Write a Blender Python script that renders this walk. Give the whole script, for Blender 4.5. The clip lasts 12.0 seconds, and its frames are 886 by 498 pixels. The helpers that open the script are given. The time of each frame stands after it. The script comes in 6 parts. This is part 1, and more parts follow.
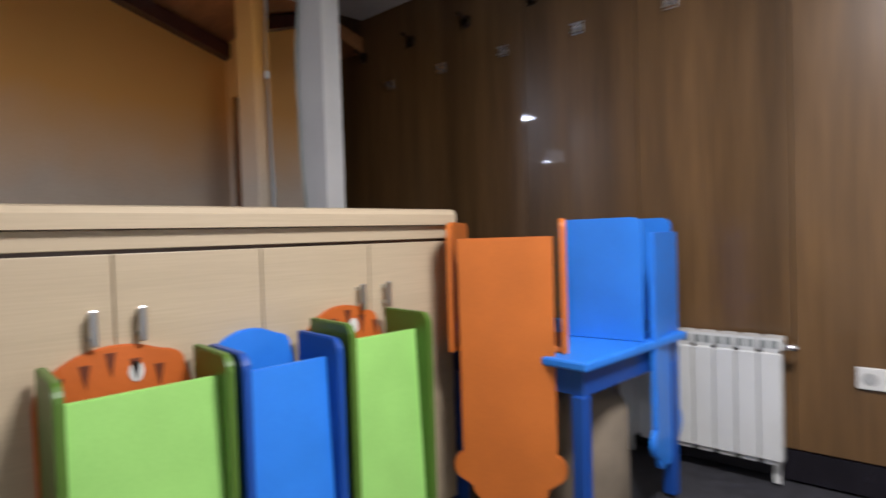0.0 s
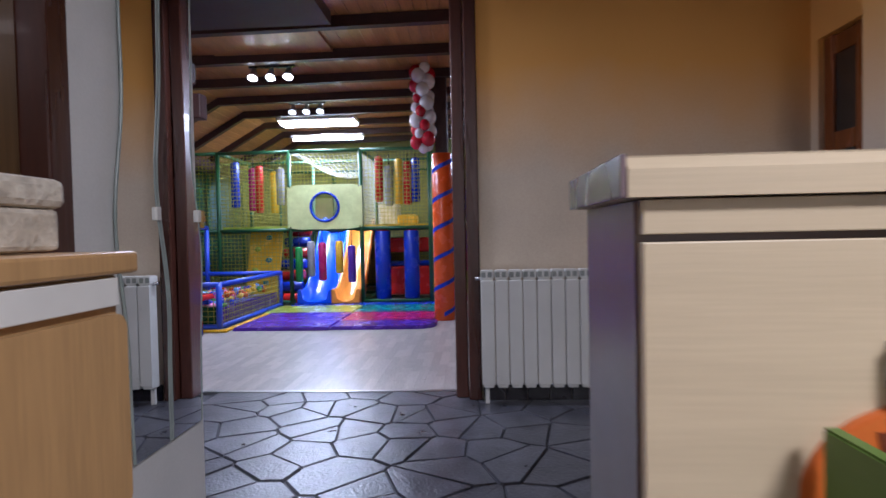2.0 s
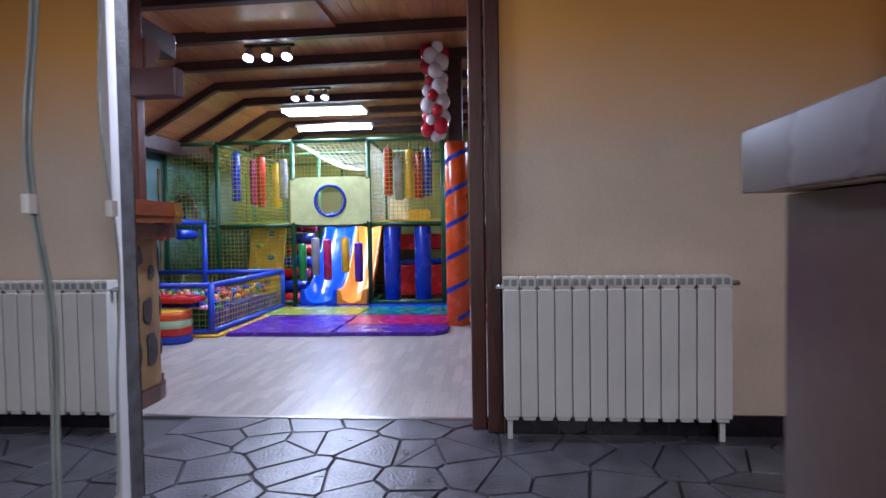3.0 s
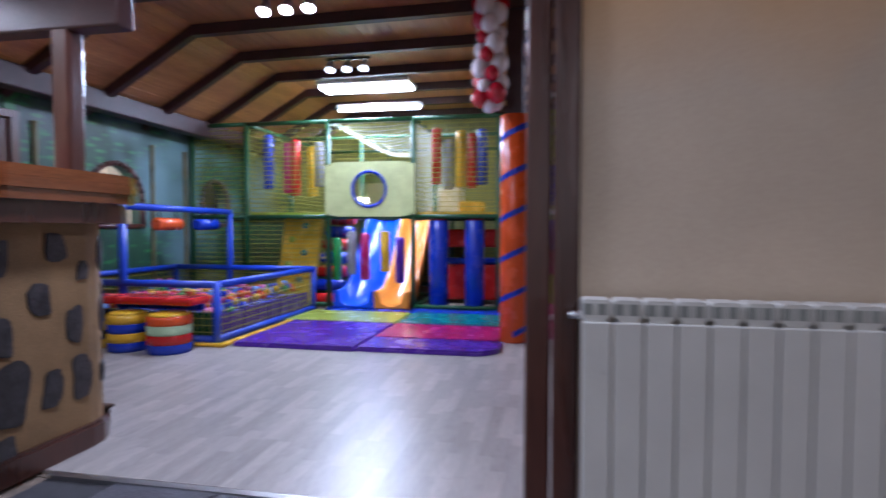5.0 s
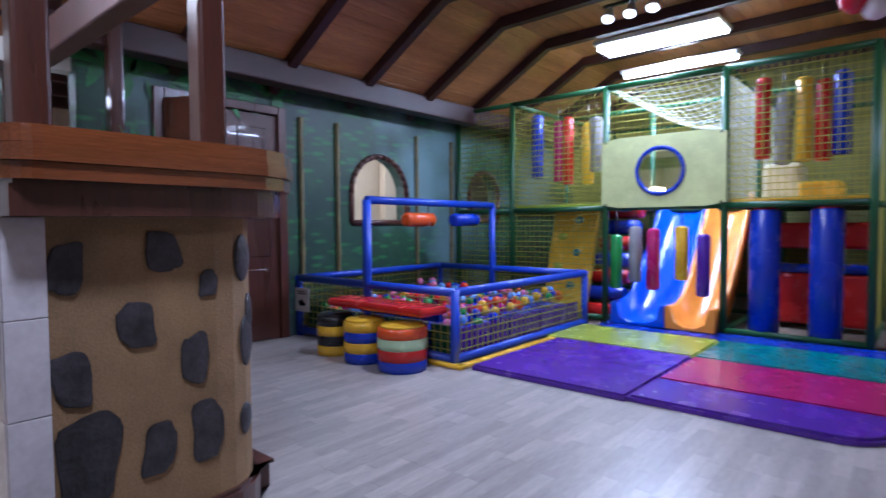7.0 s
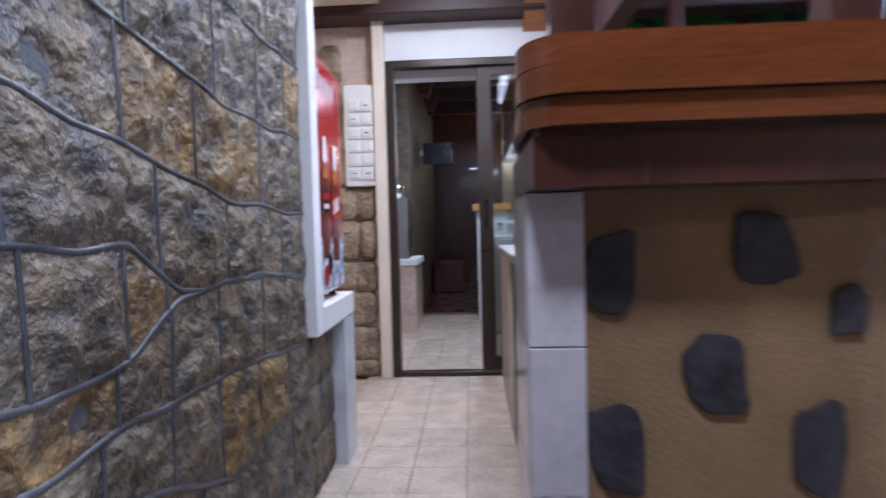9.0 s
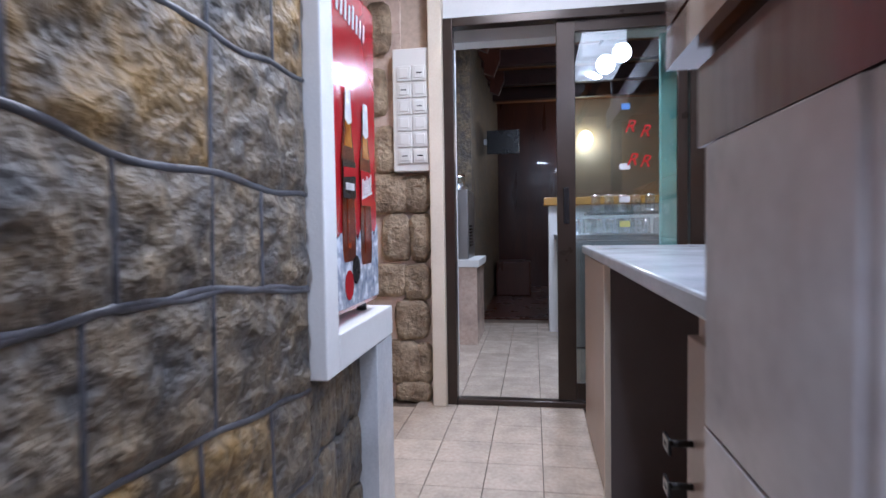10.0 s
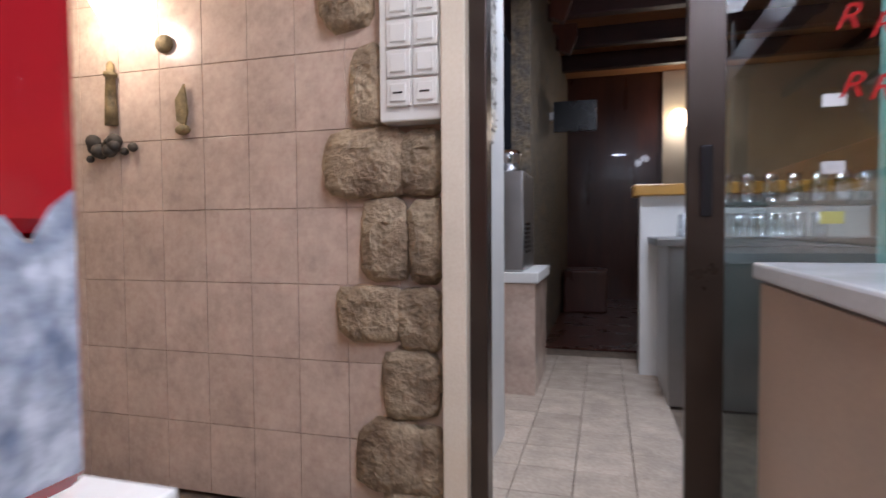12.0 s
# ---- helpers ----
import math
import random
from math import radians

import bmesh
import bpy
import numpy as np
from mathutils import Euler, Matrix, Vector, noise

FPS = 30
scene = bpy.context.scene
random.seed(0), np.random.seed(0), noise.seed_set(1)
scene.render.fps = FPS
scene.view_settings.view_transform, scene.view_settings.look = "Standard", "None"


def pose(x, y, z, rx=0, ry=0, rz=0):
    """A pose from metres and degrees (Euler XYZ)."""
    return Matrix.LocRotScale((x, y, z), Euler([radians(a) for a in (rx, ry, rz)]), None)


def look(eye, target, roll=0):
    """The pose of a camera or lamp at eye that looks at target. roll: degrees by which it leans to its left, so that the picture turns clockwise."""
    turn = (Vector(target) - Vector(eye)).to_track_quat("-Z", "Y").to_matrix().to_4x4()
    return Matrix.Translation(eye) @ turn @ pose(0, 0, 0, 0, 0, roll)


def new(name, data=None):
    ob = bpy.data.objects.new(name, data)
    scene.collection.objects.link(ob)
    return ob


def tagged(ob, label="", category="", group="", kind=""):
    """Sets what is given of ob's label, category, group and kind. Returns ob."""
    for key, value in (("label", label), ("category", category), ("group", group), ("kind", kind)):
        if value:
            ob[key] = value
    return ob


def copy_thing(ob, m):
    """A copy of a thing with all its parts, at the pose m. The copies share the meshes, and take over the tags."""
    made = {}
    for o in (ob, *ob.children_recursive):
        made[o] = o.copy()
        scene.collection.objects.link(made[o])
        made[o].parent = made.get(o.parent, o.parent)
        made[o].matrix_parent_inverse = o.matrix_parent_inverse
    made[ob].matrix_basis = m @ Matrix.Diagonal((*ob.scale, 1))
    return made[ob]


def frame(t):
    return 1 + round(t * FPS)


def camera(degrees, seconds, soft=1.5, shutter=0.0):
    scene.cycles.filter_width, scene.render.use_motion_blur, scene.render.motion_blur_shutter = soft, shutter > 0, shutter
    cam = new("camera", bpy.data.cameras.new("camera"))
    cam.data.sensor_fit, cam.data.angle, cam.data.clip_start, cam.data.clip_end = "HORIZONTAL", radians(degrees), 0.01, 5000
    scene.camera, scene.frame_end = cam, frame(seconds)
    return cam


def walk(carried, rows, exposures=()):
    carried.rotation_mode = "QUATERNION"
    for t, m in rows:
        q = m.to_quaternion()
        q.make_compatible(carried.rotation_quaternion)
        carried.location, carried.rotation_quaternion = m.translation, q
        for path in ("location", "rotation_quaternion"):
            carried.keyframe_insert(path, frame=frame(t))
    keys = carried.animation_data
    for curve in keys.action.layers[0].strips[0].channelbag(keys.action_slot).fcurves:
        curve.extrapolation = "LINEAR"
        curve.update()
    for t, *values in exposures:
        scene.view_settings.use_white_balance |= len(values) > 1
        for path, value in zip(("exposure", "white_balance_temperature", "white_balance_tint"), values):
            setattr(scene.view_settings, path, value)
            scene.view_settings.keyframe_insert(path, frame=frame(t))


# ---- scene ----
cam = camera(76.8, 12.0, shutter=0.5)
PATH = [
    (0, (0.399, 0.923, 0.993), (-1.059, 2.291, 0.946), -1.8),
    (0.3, (0.302, 0.902, 1.008), (-1.342, 2.04, 0.957), -1.6),
    (0.5, (0.245, 0.865, 1.015), (-1.524, 1.798, 0.956), -1.6),
    (0.8, (0.148, 0.83, 1.017), (-1.762, 1.42, 0.953), -1.6),
    (1, (0.135, 0.815, 1.016), (-1.824, 1.216, 0.956), -1.7),
    (1.2, (0.093, 0.782, 1.006), (-1.889, 1.044, 0.954), -1.5),
    (1.5, (-0.024, 0.749, 0.994), (-2.023, 0.815, 0.946), -1.3),
    (2, (-0.307, 0.674, 0.991), (-2.303, 0.559, 0.938), -1.2),
    (2.5, (-0.626, 0.642, 0.993), (-2.618, 0.48, 0.932), -1.1),
    (3, (-0.883, 0.638, 1.005), (-2.875, 0.475, 0.937), -0.9),
    (3.2, (-0.982, 0.633, 1.003), (-2.975, 0.476, 0.935), -0.7),
    (4.8, (-1.849, 0.66, 0.962), (-3.835, 0.433, 0.896), 0.2),
    (5, (-1.986, 0.62, 0.967), (-3.948, 0.24, 0.892), 0.1),
    (5.5, (-2.364, 0.53, 0.963), (-4.25, -0.132, 0.885), -0.2),
    (6, (-2.716, 0.46, 0.958), (-4.48, -0.48, 0.877), -0.6),
    (6.5, (-2.981, 0.409, 0.953), (-4.616, -0.741, 0.866), -0.4),
    (6.7, (-3.087, 0.375, 0.958), (-4.692, -0.815, 0.87), -0.4),
    (8.3, (-3.501, -0.097, 0.941), (-4.019, -2.026, 0.857), -1.0),
    (8.5, (-3.502, -0.177, 0.933), (-3.858, -2.144, 0.85), -1.3),
    (9, (-3.457, -0.446, 0.931), (-3.355, -2.442, 0.854), -1.5),
    (9.5, (-3.419, -0.754, 0.92), (-3.133, -2.731, 0.838), -1.1),
    (10, (-3.394, -1.088, 0.913), (-3.073, -3.06, 0.835), -0.9),
    (10.5, (-3.362, -1.381, 0.916), (-3.099, -3.363, 0.841), -0.6),
    (11, (-3.329, -1.684, 0.901), (-3.124, -3.672, 0.829), -0.3),
    (11.5, (-3.322, -2.06, 0.914), (-3.012, -4.035, 0.84), 0.1),
    (12, (-3.308, -2.387, 0.895), (-2.756, -4.308, 0.822), -0.4),
]
walk(cam, [(t, look(eye, target, roll)) for t, eye, target, roll in PATH],
     exposures=[(0, 0.0, 5800, 14), (1, -0.12, 5600, 16), (3, 0.05, 5500, 20), (5, -0.05, 5400, 20), (6, -0.18, 5200, 21), (9, -0.12, 5300, 18), (10.5, -0.1, 5300, 16), (11.5, -0.2, 5350, 15), (12, -0.3, 5800, 18)])

# ---- light ----
world = bpy.data.worlds.new("world")
scene.world = world
world.use_nodes = True
world.node_tree.nodes["Background"].inputs[0].default_value = (0.5, 0.55, 0.7, 1)
world.node_tree.nodes["Background"].inputs[1].default_value = 0.02


def lamp(name, kind, place, power, color, size=0.3, size_y=None, target=None, spread=None):
    data = bpy.data.lights.new(name, kind)
    data.energy, data.color = power, color
    if kind == "AREA":
        data.size = size
        if size_y:
            data.shape, data.size_y = "RECTANGLE", size_y
    else:
        data.shadow_soft_size = size
    ob = new(name, data)
    ob.matrix_world = look(place, target or (place[0], place[1] + 0.001, place[2] - 1))
    return ob


COOL = (0.78, 0.86, 1.0)
WARM = (1.0, 0.82, 0.6)
lamp("tube_light_front", "AREA", (-8.75, -1.66, 2.66), 88, COOL, 1.2, 0.3)
lamp("tube_light_back", "AREA", (-9.35, -1.69, 2.53), 60, COOL, 1.2, 0.05)
lamp("tube_light_side", "AREA", (-8.6, 1.9, 2.7), 75, COOL, 1.2, 0.1)
lamp("spot_light_near", "AREA", (-6.12, -1.45, 2.66), 60, (0.86, 0.9, 1.0), 0.4, 0.15)
lamp("spot_light_far", "AREA", (-7.77, -1.57, 2.66), 35, (0.86, 0.9, 1.0), 0.4, 0.15)
lamp("hall_ceiling_light", "AREA", (0.55, 1.75, 2.36), 85, (1.0, 0.93, 0.84), 0.5, 0.5)
# added fill without a fixture, brightens the passage, mirror wall and bar front
lamp("passage_fill", "AREA", (-3.4, -0.5, 2.45), 35, (0.94, 0.95, 1.0), 0.25, 0.25)
lamp("bar_box_light", "AREA", (-3.88, -2.15, 2.1), 13, (0.9, 0.94, 1.0), 0.1, 0.1, target=(-3.3, -2.3, 0.6))
lamp("bar_kitchen_light", "AREA", (-3.35, -3.0, 2.4), 26, (1.0, 0.97, 0.92), 0.35, 0.35)
lamp("alcove_wall_light", "POINT", (-1.72, -3.74, 1.62), 9, WARM, 0.06)
lamp("back_bar_light", "AREA", (-3.6, -5.0, 2.35), 26, (0.9, 0.95, 1.0), 0.25, 0.25)
lamp("back_wall_light", "POINT", (-4.15, -9.36, 2.1), 6, (1.0, 0.9, 0.75), 0.06)

# ---- materials ----


def material(name, color, rough=0.5, metal=0.0, vary=0.12, scale=6.0, grain=0.0, grain_scale=120.0, bump=0.0, stretch=(1, 1, 1), second=None,
             piece=0.0, island=0.0, spec=None, coat=0.0, wave=0.0):
    """Base colour with broad stains and fine grain, both in real metres."""
    m = bpy.data.materials.new(name)
    m.use_nodes = True
    nt = m.node_tree
    b = nt.nodes["Principled BSDF"]
    b.inputs["Roughness"].default_value, b.inputs["Metallic"].default_value = rough, metal
    if spec is not None:
        b.inputs["Specular IOR Level"].default_value = spec
    b.inputs["Coat Weight"].default_value = coat
    geo = nt.nodes.new("ShaderNodeNewGeometry")
    mapn = nt.nodes.new("ShaderNodeMapping")
    mapn.inputs["Scale"].default_value = stretch
    nt.links.new(geo.outputs["Position"], mapn.inputs["Vector"])
    big = nt.nodes.new("ShaderNodeTexNoise")
    big.inputs["Scale"].default_value, big.inputs["Detail"].default_value = scale, 6
    nt.links.new(mapn.outputs[0], big.inputs["Vector"])
    fine = nt.nodes.new("ShaderNodeTexNoise")
    fine.inputs["Scale"].default_value, fine.inputs["Detail"].default_value = grain_scale, 3
    nt.links.new(mapn.outputs[0], fine.inputs["Vector"])
    ramp = nt.nodes.new("ShaderNodeValToRGB")
    other = second or tuple(c * (1 - 2.2 * vary) for c in color)
    ramp.color_ramp.elements[0].position, ramp.color_ramp.elements[1].position = 0.32, 0.68
    ramp.color_ramp.elements[0].color, ramp.color_ramp.elements[1].color = (*other, 1), (*color, 1)
    nt.links.new(big.outputs["Fac"], ramp.inputs["Fac"])
    out = ramp.outputs["Color"]
    if grain > 0:
        mix = nt.nodes.new("ShaderNodeMix")
        mix.data_type, mix.blend_type = "RGBA", "OVERLAY"
        mix.inputs["Factor"].default_value = grain
        nt.links.new(out, mix.inputs[6])
        nt.links.new(fine.outputs["Fac"], mix.inputs[7])
        out = mix.outputs[2]
    if piece > 0 or island > 0:
        info = nt.nodes.new("ShaderNodeObjectInfo")
        rng = nt.nodes.new("ShaderNodeMapRange")
        spread = max(piece, island)
        rng.inputs[3].default_value, rng.inputs[4].default_value = 1 - spread, 1 + spread * 0.6
        nt.links.new(geo.outputs["Random Per Island"] if island > 0 else info.outputs["Random"], rng.inputs[0])
        hsv = nt.nodes.new("ShaderNodeHueSaturation")
        nt.links.new(rng.outputs[0], hsv.inputs["Value"])
        nt.links.new(out, hsv.inputs["Color"])
        out = hsv.outputs[0]
    nt.links.new(out, b.inputs["Base Color"])
    if rough > 0.02:
        rr = nt.nodes.new("ShaderNodeMapRange")
        rr.inputs[3].default_value, rr.inputs[4].default_value = max(0.03, rough - 0.08), min(1, rough + 0.1)
        nt.links.new(big.outputs["Fac"], rr.inputs[0])
        nt.links.new(rr.outputs[0], b.inputs["Roughness"])
    if bump > 0:
        add = nt.nodes.new("ShaderNodeMath")
        add.operation = "ADD"
        nt.links.new(big.outputs["Fac"], add.inputs[0])
        nt.links.new(fine.outputs["Fac"], add.inputs[1])
        bm = nt.nodes.new("ShaderNodeBump")
        bm.inputs["Strength"].default_value, bm.inputs["Distance"].default_value = min(1.0, bump), 0.004 if bump <= 1 else 0.02
        nt.links.new(add.outputs[0], bm.inputs["Height"])
        nt.links.new(bm.outputs[0], b.inputs["Normal"])
    return m


def glow(name, color, strength):
    m = bpy.data.materials.new(name)
    m.use_nodes = True
    b = m.node_tree.nodes["Principled BSDF"]
    b.inputs["Base Color"].default_value = (*color, 1)
    b.inputs["Emission Color"].default_value, b.inputs["Emission Strength"].default_value = (*color, 1), strength
    return m


def glass(name, color=(0.9, 0.97, 0.96), rough=0.0, alpha=0.16):
    """Thin clear glass: a clean sheet that lets the view through and mirrors a little."""
    m = bpy.data.materials.new(name)
    m.use_nodes = True
    nt = m.node_tree
    b = nt.nodes["Principled BSDF"]
    b.inputs["Base Color"].default_value = (*color, 1)
    b.inputs["Roughness"].default_value = rough
    tr = nt.nodes.new("ShaderNodeBsdfTransparent")
    tr.inputs[0].default_value = (*color, 1)
    gl = nt.nodes.new("ShaderNodeBsdfGlossy")
    gl.inputs["Roughness"].default_value = rough + 0.01
    mix = nt.nodes.new("ShaderNodeMixShader")
    mix.inputs[0].default_value = alpha
    nt.links.new(tr.outputs[0], mix.inputs[1])
    nt.links.new(gl.outputs[0], mix.inputs[2])
    nt.links.new(mix.outputs[0], nt.nodes["Material Output"].inputs["Surface"])
    return m


def mural_material():
    """Painted jungle: dark greens with leaf strokes and pale misty patches."""
    m = material("mural_paint", (0.03, 0.12, 0.04), 0.5, vary=0.3, scale=2.2, grain=0.5, grain_scale=14, second=(0.008, 0.035, 0.03))
    nt = m.node_tree
    b = nt.nodes["Principled BSDF"]
    src = b.inputs["Base Color"].links[0].from_socket
    geo = nt.nodes.new("ShaderNodeNewGeometry")
    mp = nt.nodes.new("ShaderNodeMapping")
    mp.inputs["Rotation"].default_value = (0.0, 0.6, 0.0)
    mp.inputs["Scale"].default_value = (3.0, 1.0, 11.0)
    nt.links.new(geo.outputs["Position"], mp.inputs[0])
    vor = nt.nodes.new("ShaderNodeTexVoronoi")
    vor.inputs["Scale"].default_value = 1.6
    nt.links.new(mp.outputs[0], vor.inputs["Vector"])
    rp = nt.nodes.new("ShaderNodeValToRGB")
    rp.color_ramp.elements[0].color, rp.color_ramp.elements[1].color = (0.03, 0.2, 0.045, 1), (0.006, 0.03, 0.02, 1)
    rp.color_ramp.elements[0].position, rp.color_ramp.elements[1].position = 0.18, 0.42
    nt.links.new(vor.outputs["Distance"], rp.inputs[0])
    mx = nt.nodes.new("ShaderNodeMix")
    mx.data_type = "RGBA"
    mx.inputs["Factor"].default_value = 0.55
    nt.links.new(src, mx.inputs[6])
    nt.links.new(rp.outputs[0], mx.inputs[7])
    mist = nt.nodes.new("ShaderNodeTexNoise")
    mist.inputs["Scale"].default_value = 0.9
    mr = nt.nodes.new("ShaderNodeValToRGB")
    mr.color_ramp.elements[0].position, mr.color_ramp.elements[1].position = 0.5, 0.68
    nt.links.new(geo.outputs["Position"], mist.inputs["Vector"])
    nt.links.new(mist.outputs["Fac"], mr.inputs[0])
    mx2 = nt.nodes.new("ShaderNodeMix")
    mx2.data_type = "RGBA"
    nt.links.new(mr.outputs[0], mx2.inputs["Factor"])
    nt.links.new(mx.outputs[2], mx2.inputs[6])
    mx2.inputs[7].default_value = (0.16, 0.27, 0.29, 1)
    nt.links.new(mx2.outputs[2], b.inputs["Base Color"])
    return m


def orange_wash():
    """Cream wall paint with an orange sponged band towards the roof."""
    m = material("cream_orange_paint", (0.66, 0.55, 0.42), 0.7, vary=0.05, scale=3, grain=0.15, grain_scale=90, bump=0.15)
    nt = m.node_tree
    b = nt.nodes["Principled BSDF"]
    src = b.inputs["Base Color"].links[0].from_socket
    geo = nt.nodes.new("ShaderNodeNewGeometry")
    sep = nt.nodes.new("ShaderNodeSeparateXYZ")
    nt.links.new(geo.outputs["Position"], sep.inputs[0])
    no = nt.nodes.new("ShaderNodeTexNoise")
    no.inputs["Scale"].default_value = 2.5
    nt.links.new(geo.outputs["Position"], no.inputs["Vector"])
    add = nt.nodes.new("ShaderNodeMath")
    add.operation = "MULTIPLY_ADD"
    add.inputs[1].default_value = 0.35
    nt.links.new(no.outputs["Fac"], add.inputs[0])
    nt.links.new(sep.outputs["Z"], add.inputs[2])
    rp = nt.nodes.new("ShaderNodeMapRange")
    rp.inputs[1].default_value, rp.inputs[2].default_value = 1.5, 2.15
    nt.links.new(add.outputs[0], rp.inputs[0])
    mx = nt.nodes.new("ShaderNodeMix")
    mx.data_type = "RGBA"
    nt.links.new(rp.outputs[0], mx.inputs["Factor"])
    nt.links.new(src, mx.inputs[6])
    mx.inputs[7].default_value = (0.8, 0.4, 0.09, 1)
    nt.links.new(mx.outputs[2], b.inputs["Base Color"])
    return m


PAINT = orange_wash()
WHITE = material("white_wall_paint", (0.74, 0.74, 0.72), 0.6, vary=0.04, scale=4, grain=0.12, bump=0.12)
CREAM = material("cream_plaster", (0.72, 0.63, 0.5), 0.65, vary=0.06, scale=4, grain=0.15, bump=0.15)
DARKWOOD = material("dark_stained_wood", (0.085, 0.028, 0.018), 0.28, vary=0.22, scale=5, grain=0.4, grain_scale=60, bump=0.25, stretch=(1, 1, 0.12), coat=0.3)
BEAMWOOD = material("dark_beam_wood", (0.045, 0.014, 0.012), 0.5, vary=0.2, scale=6, grain=0.3, grain_scale=50, bump=0.2)
CEILWOOD = material("pine_ceiling_boards", (0.46, 0.21, 0.08), 0.32, vary=0.2, scale=3, grain=0.4, grain_scale=35, bump=0.2, stretch=(0.25, 2.5, 1), second=(0.3, 0.12, 0.042), coat=0.1)
BROWNPANEL = material("brown_veneer_panel", (0.165, 0.09, 0.034), 0.34, vary=0.22, scale=4, grain=0.45, grain_scale=45, bump=0.08, stretch=(1.5, 1.5, 0.06), coat=0.35)
SLATE = material("slate_paving", (0.1, 0.1, 0.118), 0.3, vary=0.22, scale=7, grain=0.45, grain_scale=70, bump=0.8, piece=0.2)
GROUT = material("dark_grout", (0.042, 0.041, 0.048), 0.7, vary=0.2, scale=20, bump=0.4)
LAMINATE = material("grey_oak_laminate", (0.4, 0.365, 0.34), 0.33, vary=0.1, scale=7, grain=0.35, grain_scale=45, bump=0.05, stretch=(0.3, 3, 1), island=0.2)
FLOORTILE = material("beige_floor_tile", (0.62, 0.52, 0.42), 0.22, vary=0.1, scale=9, grain=0.3, grain_scale=60, bump=0.1, piece=0.1)
JOINT = material("tile_joint", (0.2, 0.15, 0.11), 0.8, vary=0.2, scale=30)
WALLTILE = material("pinkish_wall_tile", (0.64, 0.5, 0.41), 0.2, vary=0.09, scale=9, grain=0.3, grain_scale=40, bump=0.12, piece=0.05)
WALLJOINT = material("wall_tile_joint", (0.6, 0.48, 0.38), 0.8, vary=0.1, scale=30)
PALETILE = material("pale_bar_tile", (0.66, 0.62, 0.63), 0.2, vary=0.1, scale=8, grain=0.2, grain_scale=50, bump=0.08, piece=0.05)
STONE = material("rough_field_stone", (0.2, 0.152, 0.092), 0.55, vary=0.3, scale=13, grain=0.8, grain_scale=40, bump=1.5, second=(0.075, 0.071, 0.066), piece=0.15)
YSTONE = material("ochre_field_stone", (0.29, 0.18, 0.06), 0.55, vary=0.3, scale=13, grain=0.8, grain_scale=40, bump=1.5, second=(0.085, 0.072, 0.056), piece=0.12)
MORTARBEAD = material("slate_grey_mortar_bead", (0.1, 0.102, 0.115), 0.38, vary=0.25, scale=14, grain=0.3, bump=0.4)
MORTAR = material("grey_mortar", (0.17, 0.175, 0.19), 0.7, vary=0.2, scale=14, grain=0.3, bump=0.6)
BARPLASTER = material("ochre_bar_plaster", (0.3, 0.185, 0.085), 0.75, vary=0.14, scale=6, grain=0.3, grain_scale=140, bump=0.5)
BARSTONE = material("dark_inset_stone", (0.055, 0.05, 0.055), 0.5, vary=0.3, scale=18, grain=0.5, grain_scale=60, bump=0.9, piece=0.25)
BARTOP = material("varnished_wood", (0.2, 0.058, 0.018), 0.14, vary=0.18, scale=4, grain=0.4, grain_scale=40, bump=0.06, stretch=(0.5, 3, 5), coat=0.6, piece=0.12)
MAPLE = material("maple_laminate", (0.54, 0.435, 0.29), 0.42, vary=0.04, scale=5, grain=0.1, grain_scale=45, bump=0.04, stretch=(2, 0.15, 4))
BEECH = material("beech_laminate", (0.52, 0.31, 0.13), 0.4, vary=0.08, scale=5, grain=0.25, grain_scale=45, bump=0.04, stretch=(4, 4, 0.2))
BROWNSIDE = material("brown_side_panel", (0.125, 0.072, 0.05), 0.3, vary=0.08, scale=5, grain=0.2, grain_scale=60)
STEEL = material("brushed_steel", (0.5, 0.5, 0.5), 0.3, metal=1.0, vary=0.05, scale=8)
CHROME = material("chrome", (0.75, 0.75, 0.76), 0.12, metal=1.0, vary=0.02, scale=8)
ENAMEL = material("white_radiator_enamel", (0.72, 0.72, 0.69), 0.3, vary=0.04, scale=5, grain=0.06)
PLASTIC = material("white_plastic", (0.75, 0.74, 0.7), 0.3, vary=0.03, scale=10)
BLACKTILE = material("black_skirting_tile", (0.015, 0.013, 0.018), 0.2, vary=0.2, scale=8)
MIRROR = material("mirror_silvering", (0.86, 0.87, 0.87), 0.01, metal=1.0, vary=0.0, scale=1)
MURAL = mural_material()


def vinyl(name, color, rough=0.25):
    return material(name, color, rough, vary=0.1, scale=6, grain=0.15, grain_scale=70, bump=0.15)


BLUE = vinyl("blue_vinyl", (0.012, 0.04, 0.42))
RED = vinyl("red_vinyl", (0.48, 0.015, 0.012))
YELLOW = vinyl("yellow_vinyl", (0.72, 0.42, 0.02))
GREEN = vinyl("green_vinyl", (0.02, 0.24, 0.05))
ORANGE = vinyl("orange_vinyl", (0.68, 0.09, 0.012))
PURPLE = vinyl("purple_vinyl", (0.085, 0.018, 0.32))
GREYV = vinyl("grey_vinyl", (0.28, 0.28, 0.31))
MAGENTA = vinyl("magenta_vinyl", (0.42, 0.012, 0.13))
LIME = vinyl("lime_vinyl", (0.36, 0.46, 0.05))
TEAL = vinyl("teal_vinyl", (0.012, 0.2, 0.22))
BLACKV = vinyl("black_vinyl", (0.012, 0.012, 0.014))
MINT = vinyl("mint_vinyl", (0.45, 0.62, 0.38))
PANELGREEN = vinyl("pale_green_board", (0.56, 0.62, 0.28), 0.4)
SLIDEORANGE = vinyl("orange_slide_plastic", (0.78, 0.28, 0.04), 0.15)
